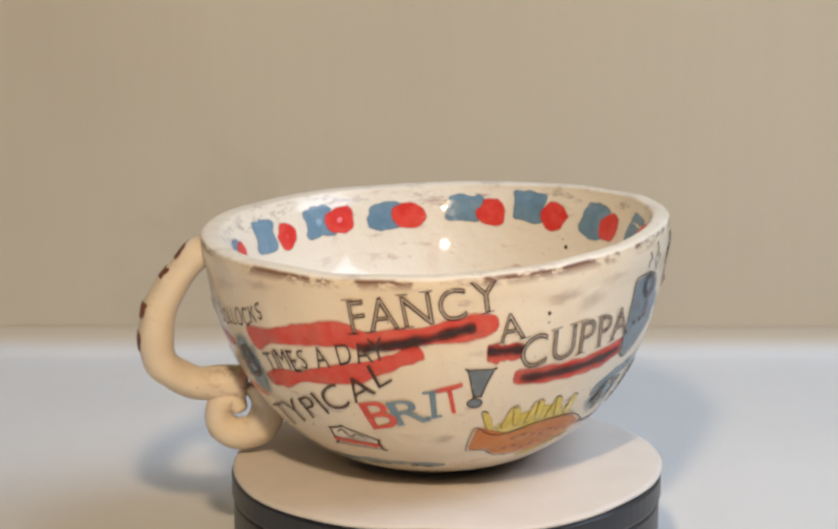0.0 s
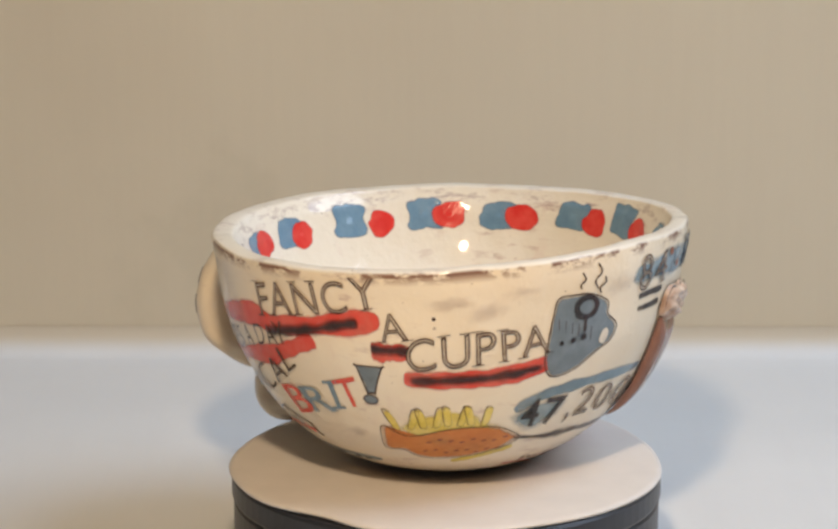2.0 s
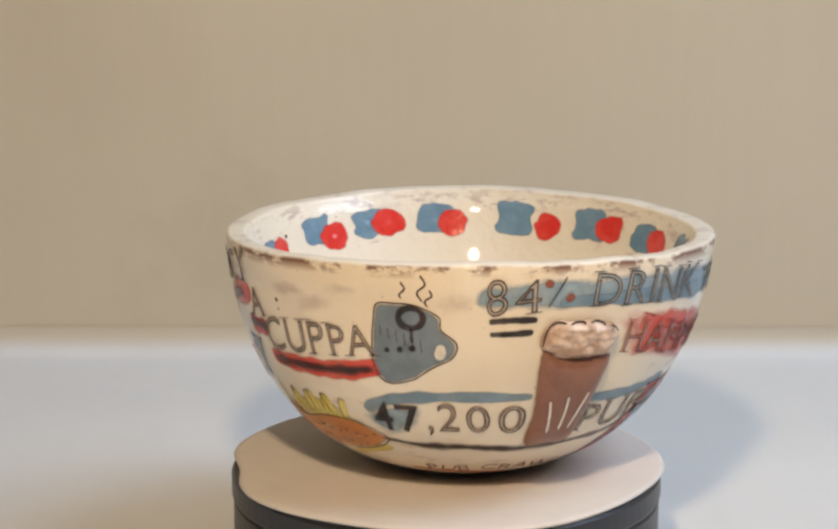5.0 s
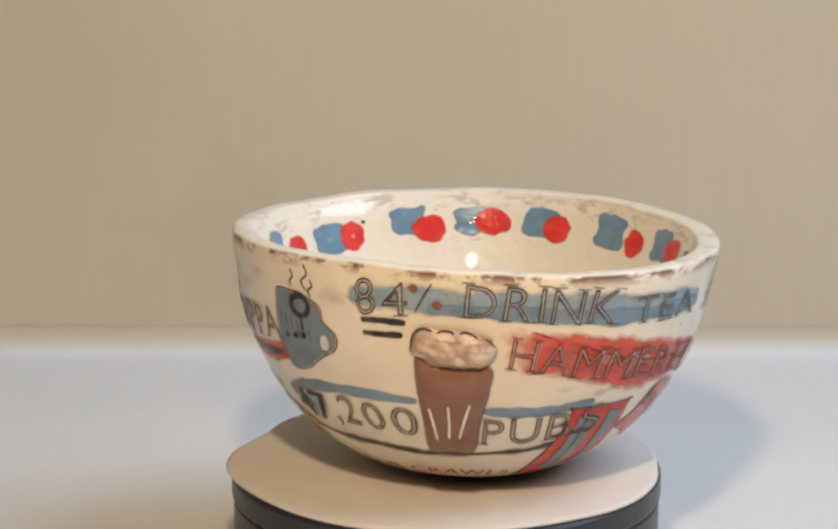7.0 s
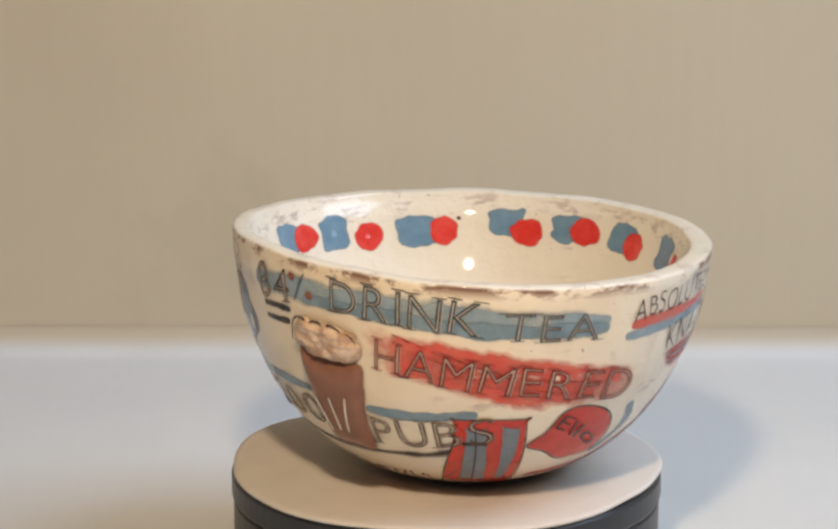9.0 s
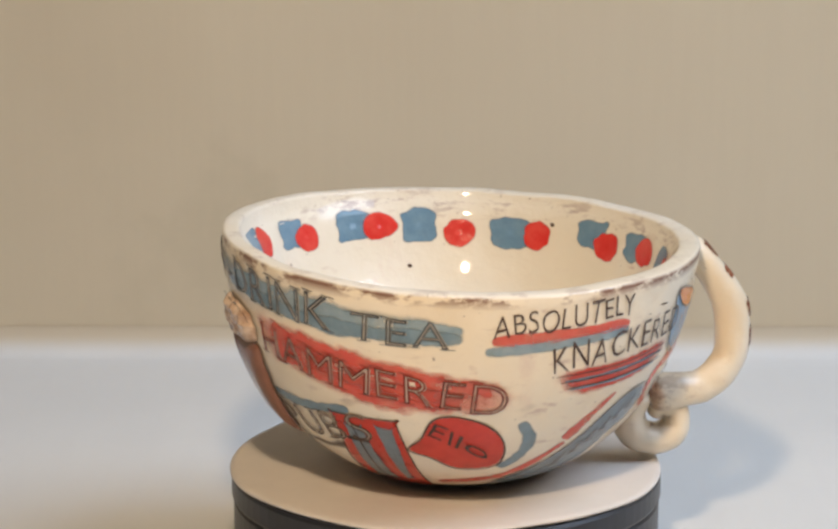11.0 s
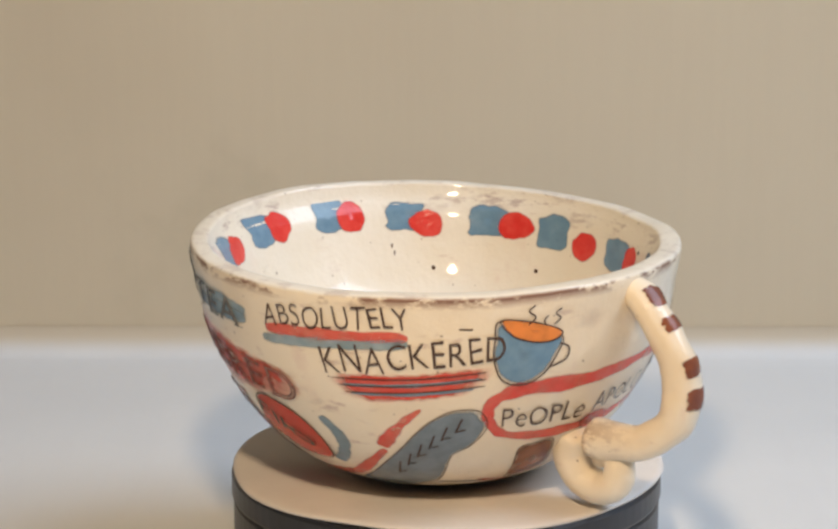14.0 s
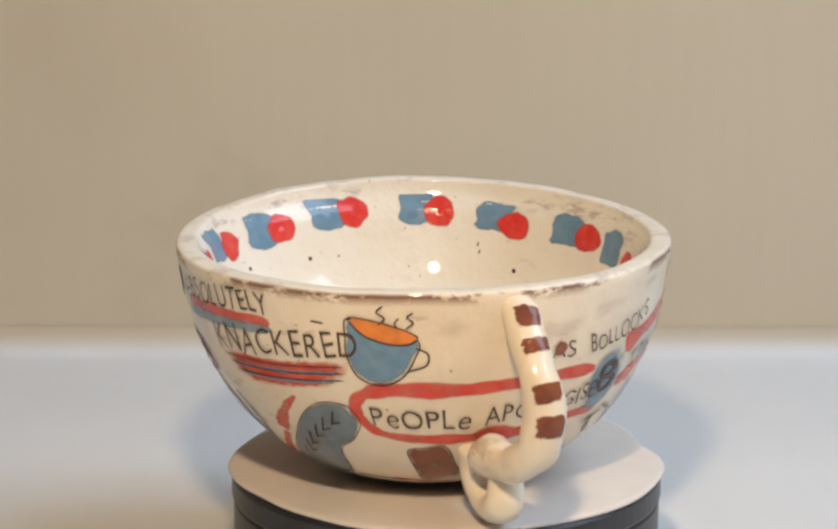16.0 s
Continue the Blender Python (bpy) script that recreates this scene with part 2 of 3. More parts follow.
def card_disc():
    """Hand-cut white card with a wavy rim."""
    n, verts, faces = 180, [], []
    rings = ((0.0, 0.0), (0.4, 0.0), (0.8, 0.0), (0.97, 0.0), (0.995, -0.0003), (1.0, -0.0009), (0.994, -0.0016), (0.8, -0.0017), (0.0, -0.0017))
    for k, (g, dz) in enumerate(rings):
        for i in range(n):
            a = 2 * math.pi * i / n
            r = 0.0750 + 0.0006 * math.sin(5 * a + 1.0) + 0.0008 * noise.noise((2.4 * math.cos(a), 2.4 * math.sin(a), 3.1))
            bite = math.degrees(a) % 360
            r += 0.0014 * math.exp(-((bite - 247) / 12.0) ** 2) + 0.0014 * math.exp(-((bite - 290) / 14.0) ** 2) - 0.0026 * math.exp(-((bite - 267) / 11.0) ** 2) - 0.0012 * math.exp(-((bite - 105) / 9.0) ** 2)
            lift = 0.0006 * g ** 6 * noise.noise((1.5 * math.cos(a), 1.5 * math.sin(a), 8.0))
            verts.append((r * g * math.cos(a), r * g * math.sin(a), dz + lift))
    for k in range(len(rings) - 1):
        for i in range(n):
            j = (i + 1) % n
            faces.append((k * n + i, k * n + j, (k + 1) * n + j, (k + 1) * n + i)[::-1])
    return link_mesh("card_disc", verts, faces, PAPER)


card = tagged(card_disc(), "round hand-cut white card lying on the turntable", "card disc")
card.location = (0, 0, TOP)

# ---------------------------------------------------------------- teacup: the bowl's form
CX, CY, LEAN_X, LEAN_Y = -3.44, 7.19, -0.0040, 0.0256       # millimetres, turned with the plate
WALL_MM = 6.0


def wall_thickness(z):
    return WALL_MM + 0.6 * max(0.0, min(6.0, 82.0 - z)) + 0.15 * max(0.0, min(26.0, 76.0 - z)) + 0.5 * max(0.0, min(20.0, 50.0 - z))


def bowl_radius(a, z):
    u = max(0.0, min(1.0, z / 67.23))
    r = 79.94 * (1 - (1 - u) ** 1.4475) ** (1 / 2.8938)
    r += 2.2 * max(0.0, min(1.0, (z - 64.0) / 14.0)) ** 1.5
    return r * (1 - 0.0180 * math.cos(2 * a) + 0.0078 * math.sin(2 * a) - 0.0019 * math.cos(3 * a))


def rim_height(a):
    return 82.63 + 2.78 * math.cos(a) - 0.79 * math.sin(a) + 1.07 * math.cos(2 * a) - 0.29 * math.sin(2 * a) + 0.13 * math.cos(3 * a)


def spot(deg, z, inside=False):
    a = radians(deg)
    r = bowl_radius(a, z) - (wall_thickness(z) if inside else 0)
    return Vector((CX + LEAN_X * z + r * math.cos(a), CY + LEAN_Y * z + r * math.sin(a), z)) / 1000


def on_bowl(deg, z, lift=0.0, inside=False):
    """The point of the bowl's surface at an angle and height (mm), lifted off it (mm); no higher than the lip."""
    z = min(z, rim_height(radians(deg)) - 2.0)
    p = spot(deg, z, inside)
    du = spot(deg + 0.5, z, inside) - spot(deg - 0.5, z, inside)
    dv = spot(deg, z + 0.4, inside) - spot(deg, max(0.05, z - 0.4), inside)
    n = du.cross(dv).normalized() * (-1 if inside else 1)
    return p + n * lift / 1000


# The drawings are laid out along one strip that winds round the bowl and overlaps itself; place on the strip: angle on the bowl.
STRIP = ((190, 180), (213, 205), (219, 211.5), (225.5, 219.6), (241, 238.2), (259.5, 258.4), (270, 269.5), (334.7, 331.8), (376, 371.9), (418, 410.6),
         (456.5, 447.1), (468, 458.3), (500.7, 490), (514.6, 503.3), (532.4, 520), (550, 537.2), (584, 571), (620, 607))


def around(deg):
    deg = deg + 360 if deg < 205 else deg
    return float(np.interp(deg, [p[0] for p in STRIP], [p[1] for p in STRIP]))


def slide(deg, z, along, up, inside=False):
    """Angle and height after going so many mm round and up the surface."""
    a = radians(deg)
    r = bowl_radius(a, z)
    dr = bowl_radius(a, z + 0.5) - bowl_radius(a, max(0.1, z - 0.5))
    return deg + math.degrees(along / max(r, 8.0)), z + up / math.sqrt(1 + dr * dr)


teacup = tagged(new("teacup"), "oversized handmade cream ceramic teacup with painted words and drawings", "teacup")
teacup.location = (0, 0, TOP)


def bowl():
    n, verts, faces, wear, inner_lit, stain = 192, [], [], [], [], []
    rows = []
    for k in range(40):                      # outer wall, from the foot to the lip
        rows.append(("out", (k / 39) ** 1.7))
    for k in range(1, 9):
        rows.append(("lip", k / 9))
    for k in range(30):
        rows.append(("in", 1 - k / 29))
    for kind, u in rows:
        for i in range(n):
            deg = 360 * i / n
            a = radians(deg)
            top = rim_height(a) + 0.7 * noise.noise((3.0 * math.cos(a), 3.0 * math.sin(a), 0.0)) + 0.25 * noise.noise((9 * math.cos(a), 9 * math.sin(a), 5.0))
            side = top - 1.4
            if kind == "out":
                p = spot(deg, 0.02 + (side - 0.02) * u)
                w, st = max(0.0, 1 - (1 - u) * side / 1.0), 0.0
            elif kind == "lip":
                o, q = spot(deg, side), spot(deg, side, True)
                mid, half = (o + q) / 2, (o - q) / 2
                h = math.pi * u
                p = mid + half * math.copysign(abs(math.cos(h)) ** 0.65, math.cos(h)) + Vector((0, 0, 0.0013 * math.sin(h) ** 0.6))
                w, st = max(0.0, 1 - 4.5 * u), 0.3
            else:
                z = 6.0 + (side - 6.0) * u
                p = spot(deg, z, True)
                if z < 22:
                    g = math.sqrt(max(0.0, (z - 6.0) / 16.0))
                    c = Vector((CX / 1000, CY / 1000, p.z))
                    p = c + (p - c) * g
                w, st = 0.0, 0.62 * max(0.0, 1 - abs(side - z - 3.2) / 6.0)
            verts.append(p)
            wear.append(w)
            stain.append(st)
            inner_lit.append(0.0 if kind == "out" else 1.0)
    for k in range(len(rows) - 1):
        for i in range(n):
            j = (i + 1) % n
            faces.append((k * n + i, k * n + j, (k + 1) * n + j, (k + 1) * n + i))
    return link_mesh("bowl", verts, faces, GLAZE, teacup, "cream glazed bowl with a worn brown rim", attrs={"wear": wear, "inner_lit": inner_lit, "stain": stain})


bowl()


def foot():
    """Brown band where the bowl stands, with the contact shade put into its dark colour."""
    n, verts, faces = 96, [], []
    heights = (0.05, 0.4, 1.0, 1.8, 2.8, 3.8)
    for z in heights:
        for i in range(n):
            verts.append(on_bowl(360 * i / n, z + 0.4 * noise.noise((i * 0.2, z, 0)) * (z > 3), 0.12))
    for k in range(len(heights) - 1):
        for i in range(n):
            j = (i + 1) % n
            faces.append((k * n + i, k * n + j, (k + 1) * n + j, (k + 1) * n + i))
    return link_mesh("foot", verts, faces, FOOT_SHADE, teacup, "dark brown foot band with the contact shade in its colour")


foot()


def tube(name, path, radii, mat, parent, label="", n=20, flat=1.0, rough=0.0, wear=0.0):
    """A hand-rolled coil along a path (mm), with rounded ends."""
    pts = curve_points(path, 60)
    rad = curve_points([(r, 0, 0) for r in radii], 60)
    verts, faces = [], []
    side = Vector((-math.sin(HANDLE), math.cos(HANDLE), 0))
    for k, p in enumerate(pts):
        d = (pts[min(60, k + 1)] - pts[max(0, k - 1)]).normalized()
        s = (side - d * side.dot(d)).normalized()
        o = d.cross(s)
        end = min(k, 60 - k)
        r = rad[k].x * (math.sqrt(max(0.02, 1 - ((3 - end) / 3) ** 2)) if end < 3 else 1)
        for i in range(n):
            a = 2 * math.pi * i / n
            q = p + s * (r * math.cos(a) * flat) + o * (r * math.sin(a))
            q += (q - p).normalized() * rough * noise.noise(q * 0.11)
            verts.append(q / 1000)
    for k in range(60):
        for i in range(n):
            j = (i + 1) % n
            faces.append((k * n + i, k * n + j, (k + 1) * n + j, (k + 1) * n + i))
    faces += [tuple(reversed(range(n))), tuple(60 * n + i for i in range(n))]
    return link_mesh(name, verts, faces, mat, parent, label, attrs={"wear": [wear * max(0.0, (k // n - 46) / 14) for k in range(len(verts))]})


HANDLE = radians(181.4)


def in_handle(r, z, lean=0.0):
    return (CX + r * math.cos(HANDLE) - lean * math.sin(HANDLE), CY + r * math.sin(HANDLE) + lean * math.cos(HANDLE), z)


HANDLE_LINE = [in_handle(*p) for p in ((74, 74.4, 1), (82.5, 72.4, 0.5), (89.5, 63.5, 0.5), (95, 54.5, 1.5), (97.8, 44.5, 2), (95.2, 33, 1), (86.5, 26, -2), (77, 24.5, -4), (66, 24, -5))]
handle = tube("handle", HANDLE_LINE, (5.6, 5.4, 5.6, 6.0, 6.2, 6.2, 6.0, 6.2, 7.0), GLAZE, teacup, "thick cream coil handle", flat=1.1, rough=1.0, wear=0.6)
tube("curl", [in_handle(*p) for p in ((62, 27, -4), (58.5, 18, -3), (62, 9.5, -2), (69.5, 6.8, -2), (76, 10.5, -2), (76, 17, -2), (71, 19, -2), (68.6, 14.5, -1))], (6.8, 6.4, 6.0, 5.6, 5.2, 4.6, 3.8, 2.8), GLAZE, handle, "curled tail end of the handle", flat=1.25, rough=0.6)


def handle_stripe(s0, s1):
    """A brown bar painted across the outer face of the handle."""
    pts = curve_points(HANDLE_LINE, 60)
    rad = curve_points([(r, 0, 0) for r in (5.6, 5.4, 5.6, 6.0, 6.2, 6.2, 6.0, 6.2, 7.0)], 60)
    side = Vector((-math.sin(HANDLE), math.cos(HANDLE), 0))
    verts, faces, edge = [], [], []
    nu, nv = 10, 14
    for k in range(nu + 1):
        t = (s0 + (s1 - s0) * k / nu) * 60
        i = min(59, int(t))
        p = pts[i].lerp(pts[i + 1], t - i)
        r = rad[i].x
        d = (pts[i + 1] - pts[max(0, i - 1)]).normalized()
        s = (side - d * side.dot(d)).normalized()
        o = s.cross(d)
        if o.dot(p - Vector(in_handle(86, 46))) < 0:
            o = -o
        for j in range(nv + 1):
            a = radians(-44 + 88 * j / nv + 6 * noise.noise((s0 * 40, j * 0.4, k * 0.3)))
            q = p + s * (r * math.sin(a) * 1.1) + o * (r * math.cos(a))
            q += (q - p).normalized() * (1.0 * noise.noise(q * 0.11) + 0.25)
            verts.append(q / 1000)
            edge.append(max(abs(2 * k / nu - 1), abs(2 * j / nv - 1)) ** 2 + 0.45 * noise.noise((s0 * 50, k * 0.45, j * 0.4)))
    for k in range(nu):
        for j in range(nv):
            i = k * (nv + 1) + j
            faces.append((i, i + 1, i + nv + 2, i + nv + 1))
    return link_mesh("stripe", verts, faces, STRIPE, handle, "brown painted bar across the handle", attrs={"edge": edge})


for s0, s1 in ((0.13, 0.19), (0.225, 0.285), (0.39, 0.455), (0.49, 0.555)):
    handle_stripe(s0, s1)

# ---------------------------------------------------------------- teacup: painting


def patch(name, outline, mat, layer=1, parent=None, label="", wobble=0.5, raised=0.0, inside=False, rings=7, n=64, power=4.0, lumps=0.0):
    """A painted or raised field inside a smooth outline of (angle, height) pairs."""
    line = curve_points([(a, z, 0) for a, z in outline], n, closed=True)
    c = sum(line, Vector()) / n
    verts, faces, edge = [], [], []
    for k in range(rings + 1):
        g = (k / rings) ** 0.7
        for i, p in enumerate(line):
            q = c + (p - c) * g
            w = wobble * g * noise.noise((p.x * 0.35, p.y * 0.35, layer + c.x))
            deg, z = slide(q.x, q.y, w, w * 0.7)
            h = 0.10 * layer + raised * (1 - g ** power)
            if lumps:
                h += lumps * (1 - g ** 6) * (0.5 + noise.noise((deg * 0.45, z * 0.5, 2.0)))
            verts.append(on_bowl(deg if inside else around(deg), max(0.3, z), h, inside))
            edge.append(g)
    for k in range(rings):
        for i in range(n):
            j = (i + 1) % n
            quad = (k * n + i, k * n + j, (k + 1) * n + j, (k + 1) * n + i)
            faces.append(quad if inside else quad[::-1])
    faces.append(tuple(range(n))[::-1] if inside else tuple(range(n)))
    return link_mesh(name, verts, faces, mat, parent or teacup, label, attrs={"edge": edge})


def stroke(name, points, width, mat, layer=1, parent=None, label="", taper=0.0, closed=False, inside=False, wobble=0.3, n=48):
    """A brush stroke along (angle, height) pairs, width in mm."""
    line = curve_points([(a, z, 0) for a, z in points], n, closed)
    if closed:
        line.append(line[0])
    m, verts, faces, edge = 6, [], [], []
    count = len(line)
    for k, p in enumerate(line):
        b, e = line[max(0, k - 1)], line[min(count - 1, k + 1)]
        if closed and k in (0, count - 1):
            b, e = line[-2], line[1]
        r = bowl_radius(radians(p.x), p.y)
        one = slide(p.x, p.y, 0, 1.0)[1] - p.y
        dx, dy = radians(e.x - b.x) * r, (e.y - b.y) / max(one, 0.1)
        length = math.hypot(dx, dy) or 1.0
        nx, ny = -dy / length, dx / length
        s = k / (count - 1)
        w = width * (1 - taper * s)
        if not closed:
            w *= max(0.06, 1 - abs(2 * s - 1) ** 10) ** 0.5
        w *= 1 + wobble * noise.noise((s * 9, width, p.x * 0.05 + layer))
        for i in range(m + 1):
            v = 2 * i / m - 1
            deg, z = slide(p.x, p.y, nx * v * w / 2, ny * v * w / 2)
            verts.append(on_bowl(deg if inside else around(deg), max(0.3, z), 0.10 * layer, inside))
            edge.append(min(1.0, max(abs(v), 0.0 if closed else abs(2 * s - 1) ** 12)))
    for k in range(count - 1):
        for i in range(m):
            a = k * (m + 1) + i
            faces.append((a, a + m + 1, a + m + 2, a + 1))
    return link_mesh(name, verts, faces, mat, parent or teacup, label, attrs={"edge": edge})


SERIFS = {"F": ((0.1, 0), (0.05, 1)), "A": ((0.04, 0), (0.96, 0)), "N": ((0.1, 0), (0.1, 1), (0.9, 1)), "Y": ((0.5, 0), (0.04, 1), (0.96, 1)),
          "U": ((0.1, 1), (0.9, 1)), "P": ((0.1, 0), (0.1, 1)), "D": ((0.08, 0), (0.08, 1)), "R": ((0.1, 0), (0.95, 0), (0.1, 1)),
          "I": ((0.5, 0), (0.5, 1)), "K": ((0.1, 0), (0.1, 1), (0.95, 0), (0.9, 1)), "T": ((0.5, 0), (0.03, 0.94), (0.97, 0.94)), "E": ((0.08, 0), (0.08, 1)),
          "H": ((0.1, 0), (0.1, 1), (0.9, 0), (0.9, 1)), "M": ((0.1, 0), (0.1, 1), (0.9, 0), (0.9, 1)), "B": ((0.1, 0), (0.1, 1)), "4": ((0.72, 0),)}
KERN = {"PA": -0.16, "FA": -0.12, "EA": -0.06, "HA": -0.06, "AM": -0.05, "AN": -0.05, "TY": -0.1, "LY": -0.14, "AY": -0.14, "RA": -0.06, "AW": -0.12}
glyphs = {}


def glyph(ch, style, weight):
    """One letter of the built-in font, its capitals one unit high: points, faces, width."""
    key = (ch, style, weight)
    if key not in glyphs:
        cu = bpy.data.curves.new("letters", "FONT")
        cu.body, cu.size, cu.resolution_u = ch, 1.0, 5
        if style == "stamp":
            cu.offset = -0.014
            cu.fill_mode, cu.bevel_depth, cu.bevel_resolution = "NONE", weight, 0
        else:
            cu.offset = weight
        ob = new("letters", cu)
        me = bpy.data.meshes.new_from_object(ob.evaluated_get(bpy.context.evaluated_depsgraph_get()))
        bpy.data.objects.remove(ob)
        pts = [v.co.copy() / 0.72 for v in me.vertices]
        faces = [tuple(f.vertices) for f in me.polygons]
        x0, x1 = min(c.x for c in pts), max(c.x for c in pts)
        pts = [Vector((c.x - x0, c.y, c.z)) for c in pts]
        width = x1 - x0
        if style == "stamp":
            for fx, fy in SERIFS.get(ch, ()):
                i = len(pts)
                cx, half, t = fx * width, 0.19, weight * 0.9
                for x, y in ((-half, -t), (half, -t), (half, t), (-half, t)):
                    pts.append(Vector((cx + x, fy + y, weight)))
                faces.append((i, i + 1, i + 2, i + 3))
        glyphs[key] = pts, faces, width
    return glyphs[key]


def lettering(word, base, height, mat=INK, style="pen", layer=5, name="lettering", label="", shaky=0.03, weight=None):
    """A word along a base line of three (angle, height) pairs; height of its capitals in mm of rise."""
    weight = (0.021 if style == "stamp" else -0.007) if weight is None else weight
    gap = 0.17 if style == "pen" else 0.19
    letters = [(None, None, 0.32) if ch == " " else glyph(ch, style, weight) for ch in word]
    total = sum(w for _, _, w in letters) + gap * (len(word) - 1) + sum(KERN.get(word[k:k + 2], 0.0) for k in range(len(word)))
    (a0, z0), (a1, z1), (a2, z2) = base
    slope = (z2 - z0) / (radians(a2 - a0) * 75.0)
    rnd = random.Random(len(word) * 7 + int(a0))
    verts, faces, x = [], [], 0.0
    for n, (pts, fs, width) in enumerate(letters):
        if pts:
            first = len(verts)
            lean, grow, rise = rnd.uniform(-2.2, 2.2) * shaky, 1 + rnd.uniform(-1.6, 1.6) * shaky, rnd.uniform(-1.4, 1.4) * shaky
            for c in pts:
                j = noise.noise((c.x * 2.6 + x, c.y * 2.6, height)) * shaky
                y0 = c.y * grow + rise + j
                sx = (x + c.x + lean * (c.y - 0.4) + j * 0.8) / total
                l0, l1, l2 = (1 - sx) * (1 - 2 * sx), 4 * sx * (1 - sx), sx * (2 * sx - 1)
                y = y0 * height
                deg, z = l0 * a0 + l1 * a1 + l2 * a2, l0 * z0 + l1 * z1 + l2 * z2
                verts.append(on_bowl(around(deg - math.degrees(slope * y * 0.8 / 75.0)), max(0.3, z + y), 0.10 * layer + (c.z * 5 if style == "stamp" else 0.05)))
            faces += [tuple(first + k for k in f) for f in fs]
        x += width + gap + KERN.get(word[n:n + 2], 0.0)
    return link_mesh(name, verts, faces, mat, teacup, label or "hand-lettered word on the cup", smooth=False)


def stamped(word, base, height, label, mat=STAMP):
    """Letters pressed in; a pale copy beside the dark line paints their highlight."""
    out = lettering(word, base, height, mat, "stamp", label=label, weight=0.017)
    letter_highlight = lettering(word, tuple((a + 0.2, z - 0.1) for a, z in base), height, LETTER_HIGHLIGHT, "pressed", layer=4, name="letter_highlight", label="pale strokes painted as the highlight of the pressed letters", weight=-0.008)
    letter_highlight.parent = out
    return out


def crisp(outline):
    """The same outline with tighter corners."""
    return [p for p in outline for _ in (0, 1)]


def outlined(name, outline, fill, label, line=0.6, layer=2, **more):
    body = patch(name, outline, fill, layer, None, label, **more)
    stroke("outline", outline, line, INK, layer + 1, body, closed=True, n=72)
    return body


# blue and red dots inside the rim
BLUES = ((11.6, 75.8), (36.3, 73.5), (61.6, 74.9), (81.4, 72.3), (105.2, 70.6), (128.4, 70.4), (153, 70.4), (178.1, 69.9), (200.1, 70.4), (219.5, 70.9), (247.1, 67.6), (274.4, 69.8), (295.1, 71.8), (320.1, 73.3), (344.4, 76))
REDS = ((3.2, 75.8), (28.8, 72.7), (53, 72.6), (73.5, 71.2), (97.8, 70.2), (120.7, 70.3), (142.6, 68.3), (173.2, 68.6), (193.1, 69.8), (212.5, 67.6), (238.1, 67.2), (262.9, 67.4), (286.8, 70.4), (313.8, 71.6), (336.6, 74.5))
for k, (a, z) in enumerate(BLUES):
    w, h = 5.8 + 0.5 * math.sin(k * 2.1), 5.9 + 0.6 * math.sin(k * 1.3)
    rnd = random.Random(k)
    jolt = lambda: rnd.uniform(0.82, 1.12)
    patch("blue_dot", [(a + w * jolt(), z + h * 0.8 * jolt()), (a, z + h * jolt()), (a - w, z + h * 0.8 * jolt()), (a - w * jolt(), z), (a - w * jolt(), z - h * 0.8), (a, z - h * jolt()), (a + w * jolt(), z - h * 0.8 * jolt()), (a + w, z)], DOT_BLUE, 1, inside=True, wobble=1.2, label="square slate blue dab inside the rim")
for k, (a, z) in enumerate(REDS):
    w, h = 5.3 + 0.6 * math.sin(k * 1.7), 5.3 + 0.4 * math.sin(k * 2.9)
    patch("red_dot", [(a + w * (1 + 0.14 * math.sin(k * 5 + q)) * math.cos(radians(q)), z + h * (1 + 0.14 * math.cos(k * 3 + q)) * math.sin(radians(q))) for q in range(0, 360, 45)], DOT_RED, 2, inside=True, wobble=1.0, label="round red dab inside the rim")

for a, z in ((45.9, 62.5), (278, 56), (234, 71.7), (311.9, 55.5), (20.4, 61.1)):
    patch("speck", [(a + 0.8 * math.cos(q), z + 0.8 * math.sin(q)) for q in (0, 1.2, 2.4, 3.6, 4.8)], INK, 1, inside=True, n=16, rings=3, label="dark speck inside the bowl")
for a, z in ((324.4, 60.2), (325, 62.8)):
    stroke("scratch", [(a, z), (a - 0.3, z + 1.8)], 0.7, INK, 1, inside=True, n=6, label="small dark mark inside the bowl")

# fancy a cuppa
stamped("FANCY", ((253.2, 63), (269, 67), (286, 71)), 11.3, "stamped outline word FANCY")
stamped("A", ((286, 60), (289, 60.5), (292.5, 61.2)), 10.2, "stamped outline letter A")
stamped("CUPPA", ((292, 49.8), (310, 52.8), (327.4, 55.2)), 11.3, "stamped outline word CUPPA")
stroke("brush_stroke", [(224.5, 53.5), (232, 57.2), (249, 61.8), (256, 60.5), (269, 63.2), (286, 67.2)], 8.5, RED, 1, label="broad red brush stroke", wobble=0.5)
stroke("brush_stroke", [(226, 39.6), (236, 43.6), (253, 49), (264, 55.5), (268, 58)], 7.0, RED, 1, label="broad red brush stroke", wobble=0.5)
stroke("brush_stroke", [(253.5, 57.2), (267, 61.4), (280.5, 66)], 6.0, BLACK_SOFT, 3, label="short black brush stroke")
stroke("brush_stroke", [(283, 56.2), (292.5, 56.6)], 7.5, RED, 1, label="short red brush stroke")
stroke("brush_stroke", [(283, 57.2), (292.6, 57.2)], 5.6, BLACK_SOFT, 3, label="short black brush stroke")
stroke("brush_stroke", [(290.5, 47.3), (300, 46.8), (310, 47.1), (320, 48.5), (328.5, 51)], 8.2, RED, 1, label="curved red brush stroke")
stroke("brush_stroke", [(292, 46.8), (310, 47.2), (327, 49.9)], 5.4, BLACK_SOFT, 3, label="thin black brush stroke")

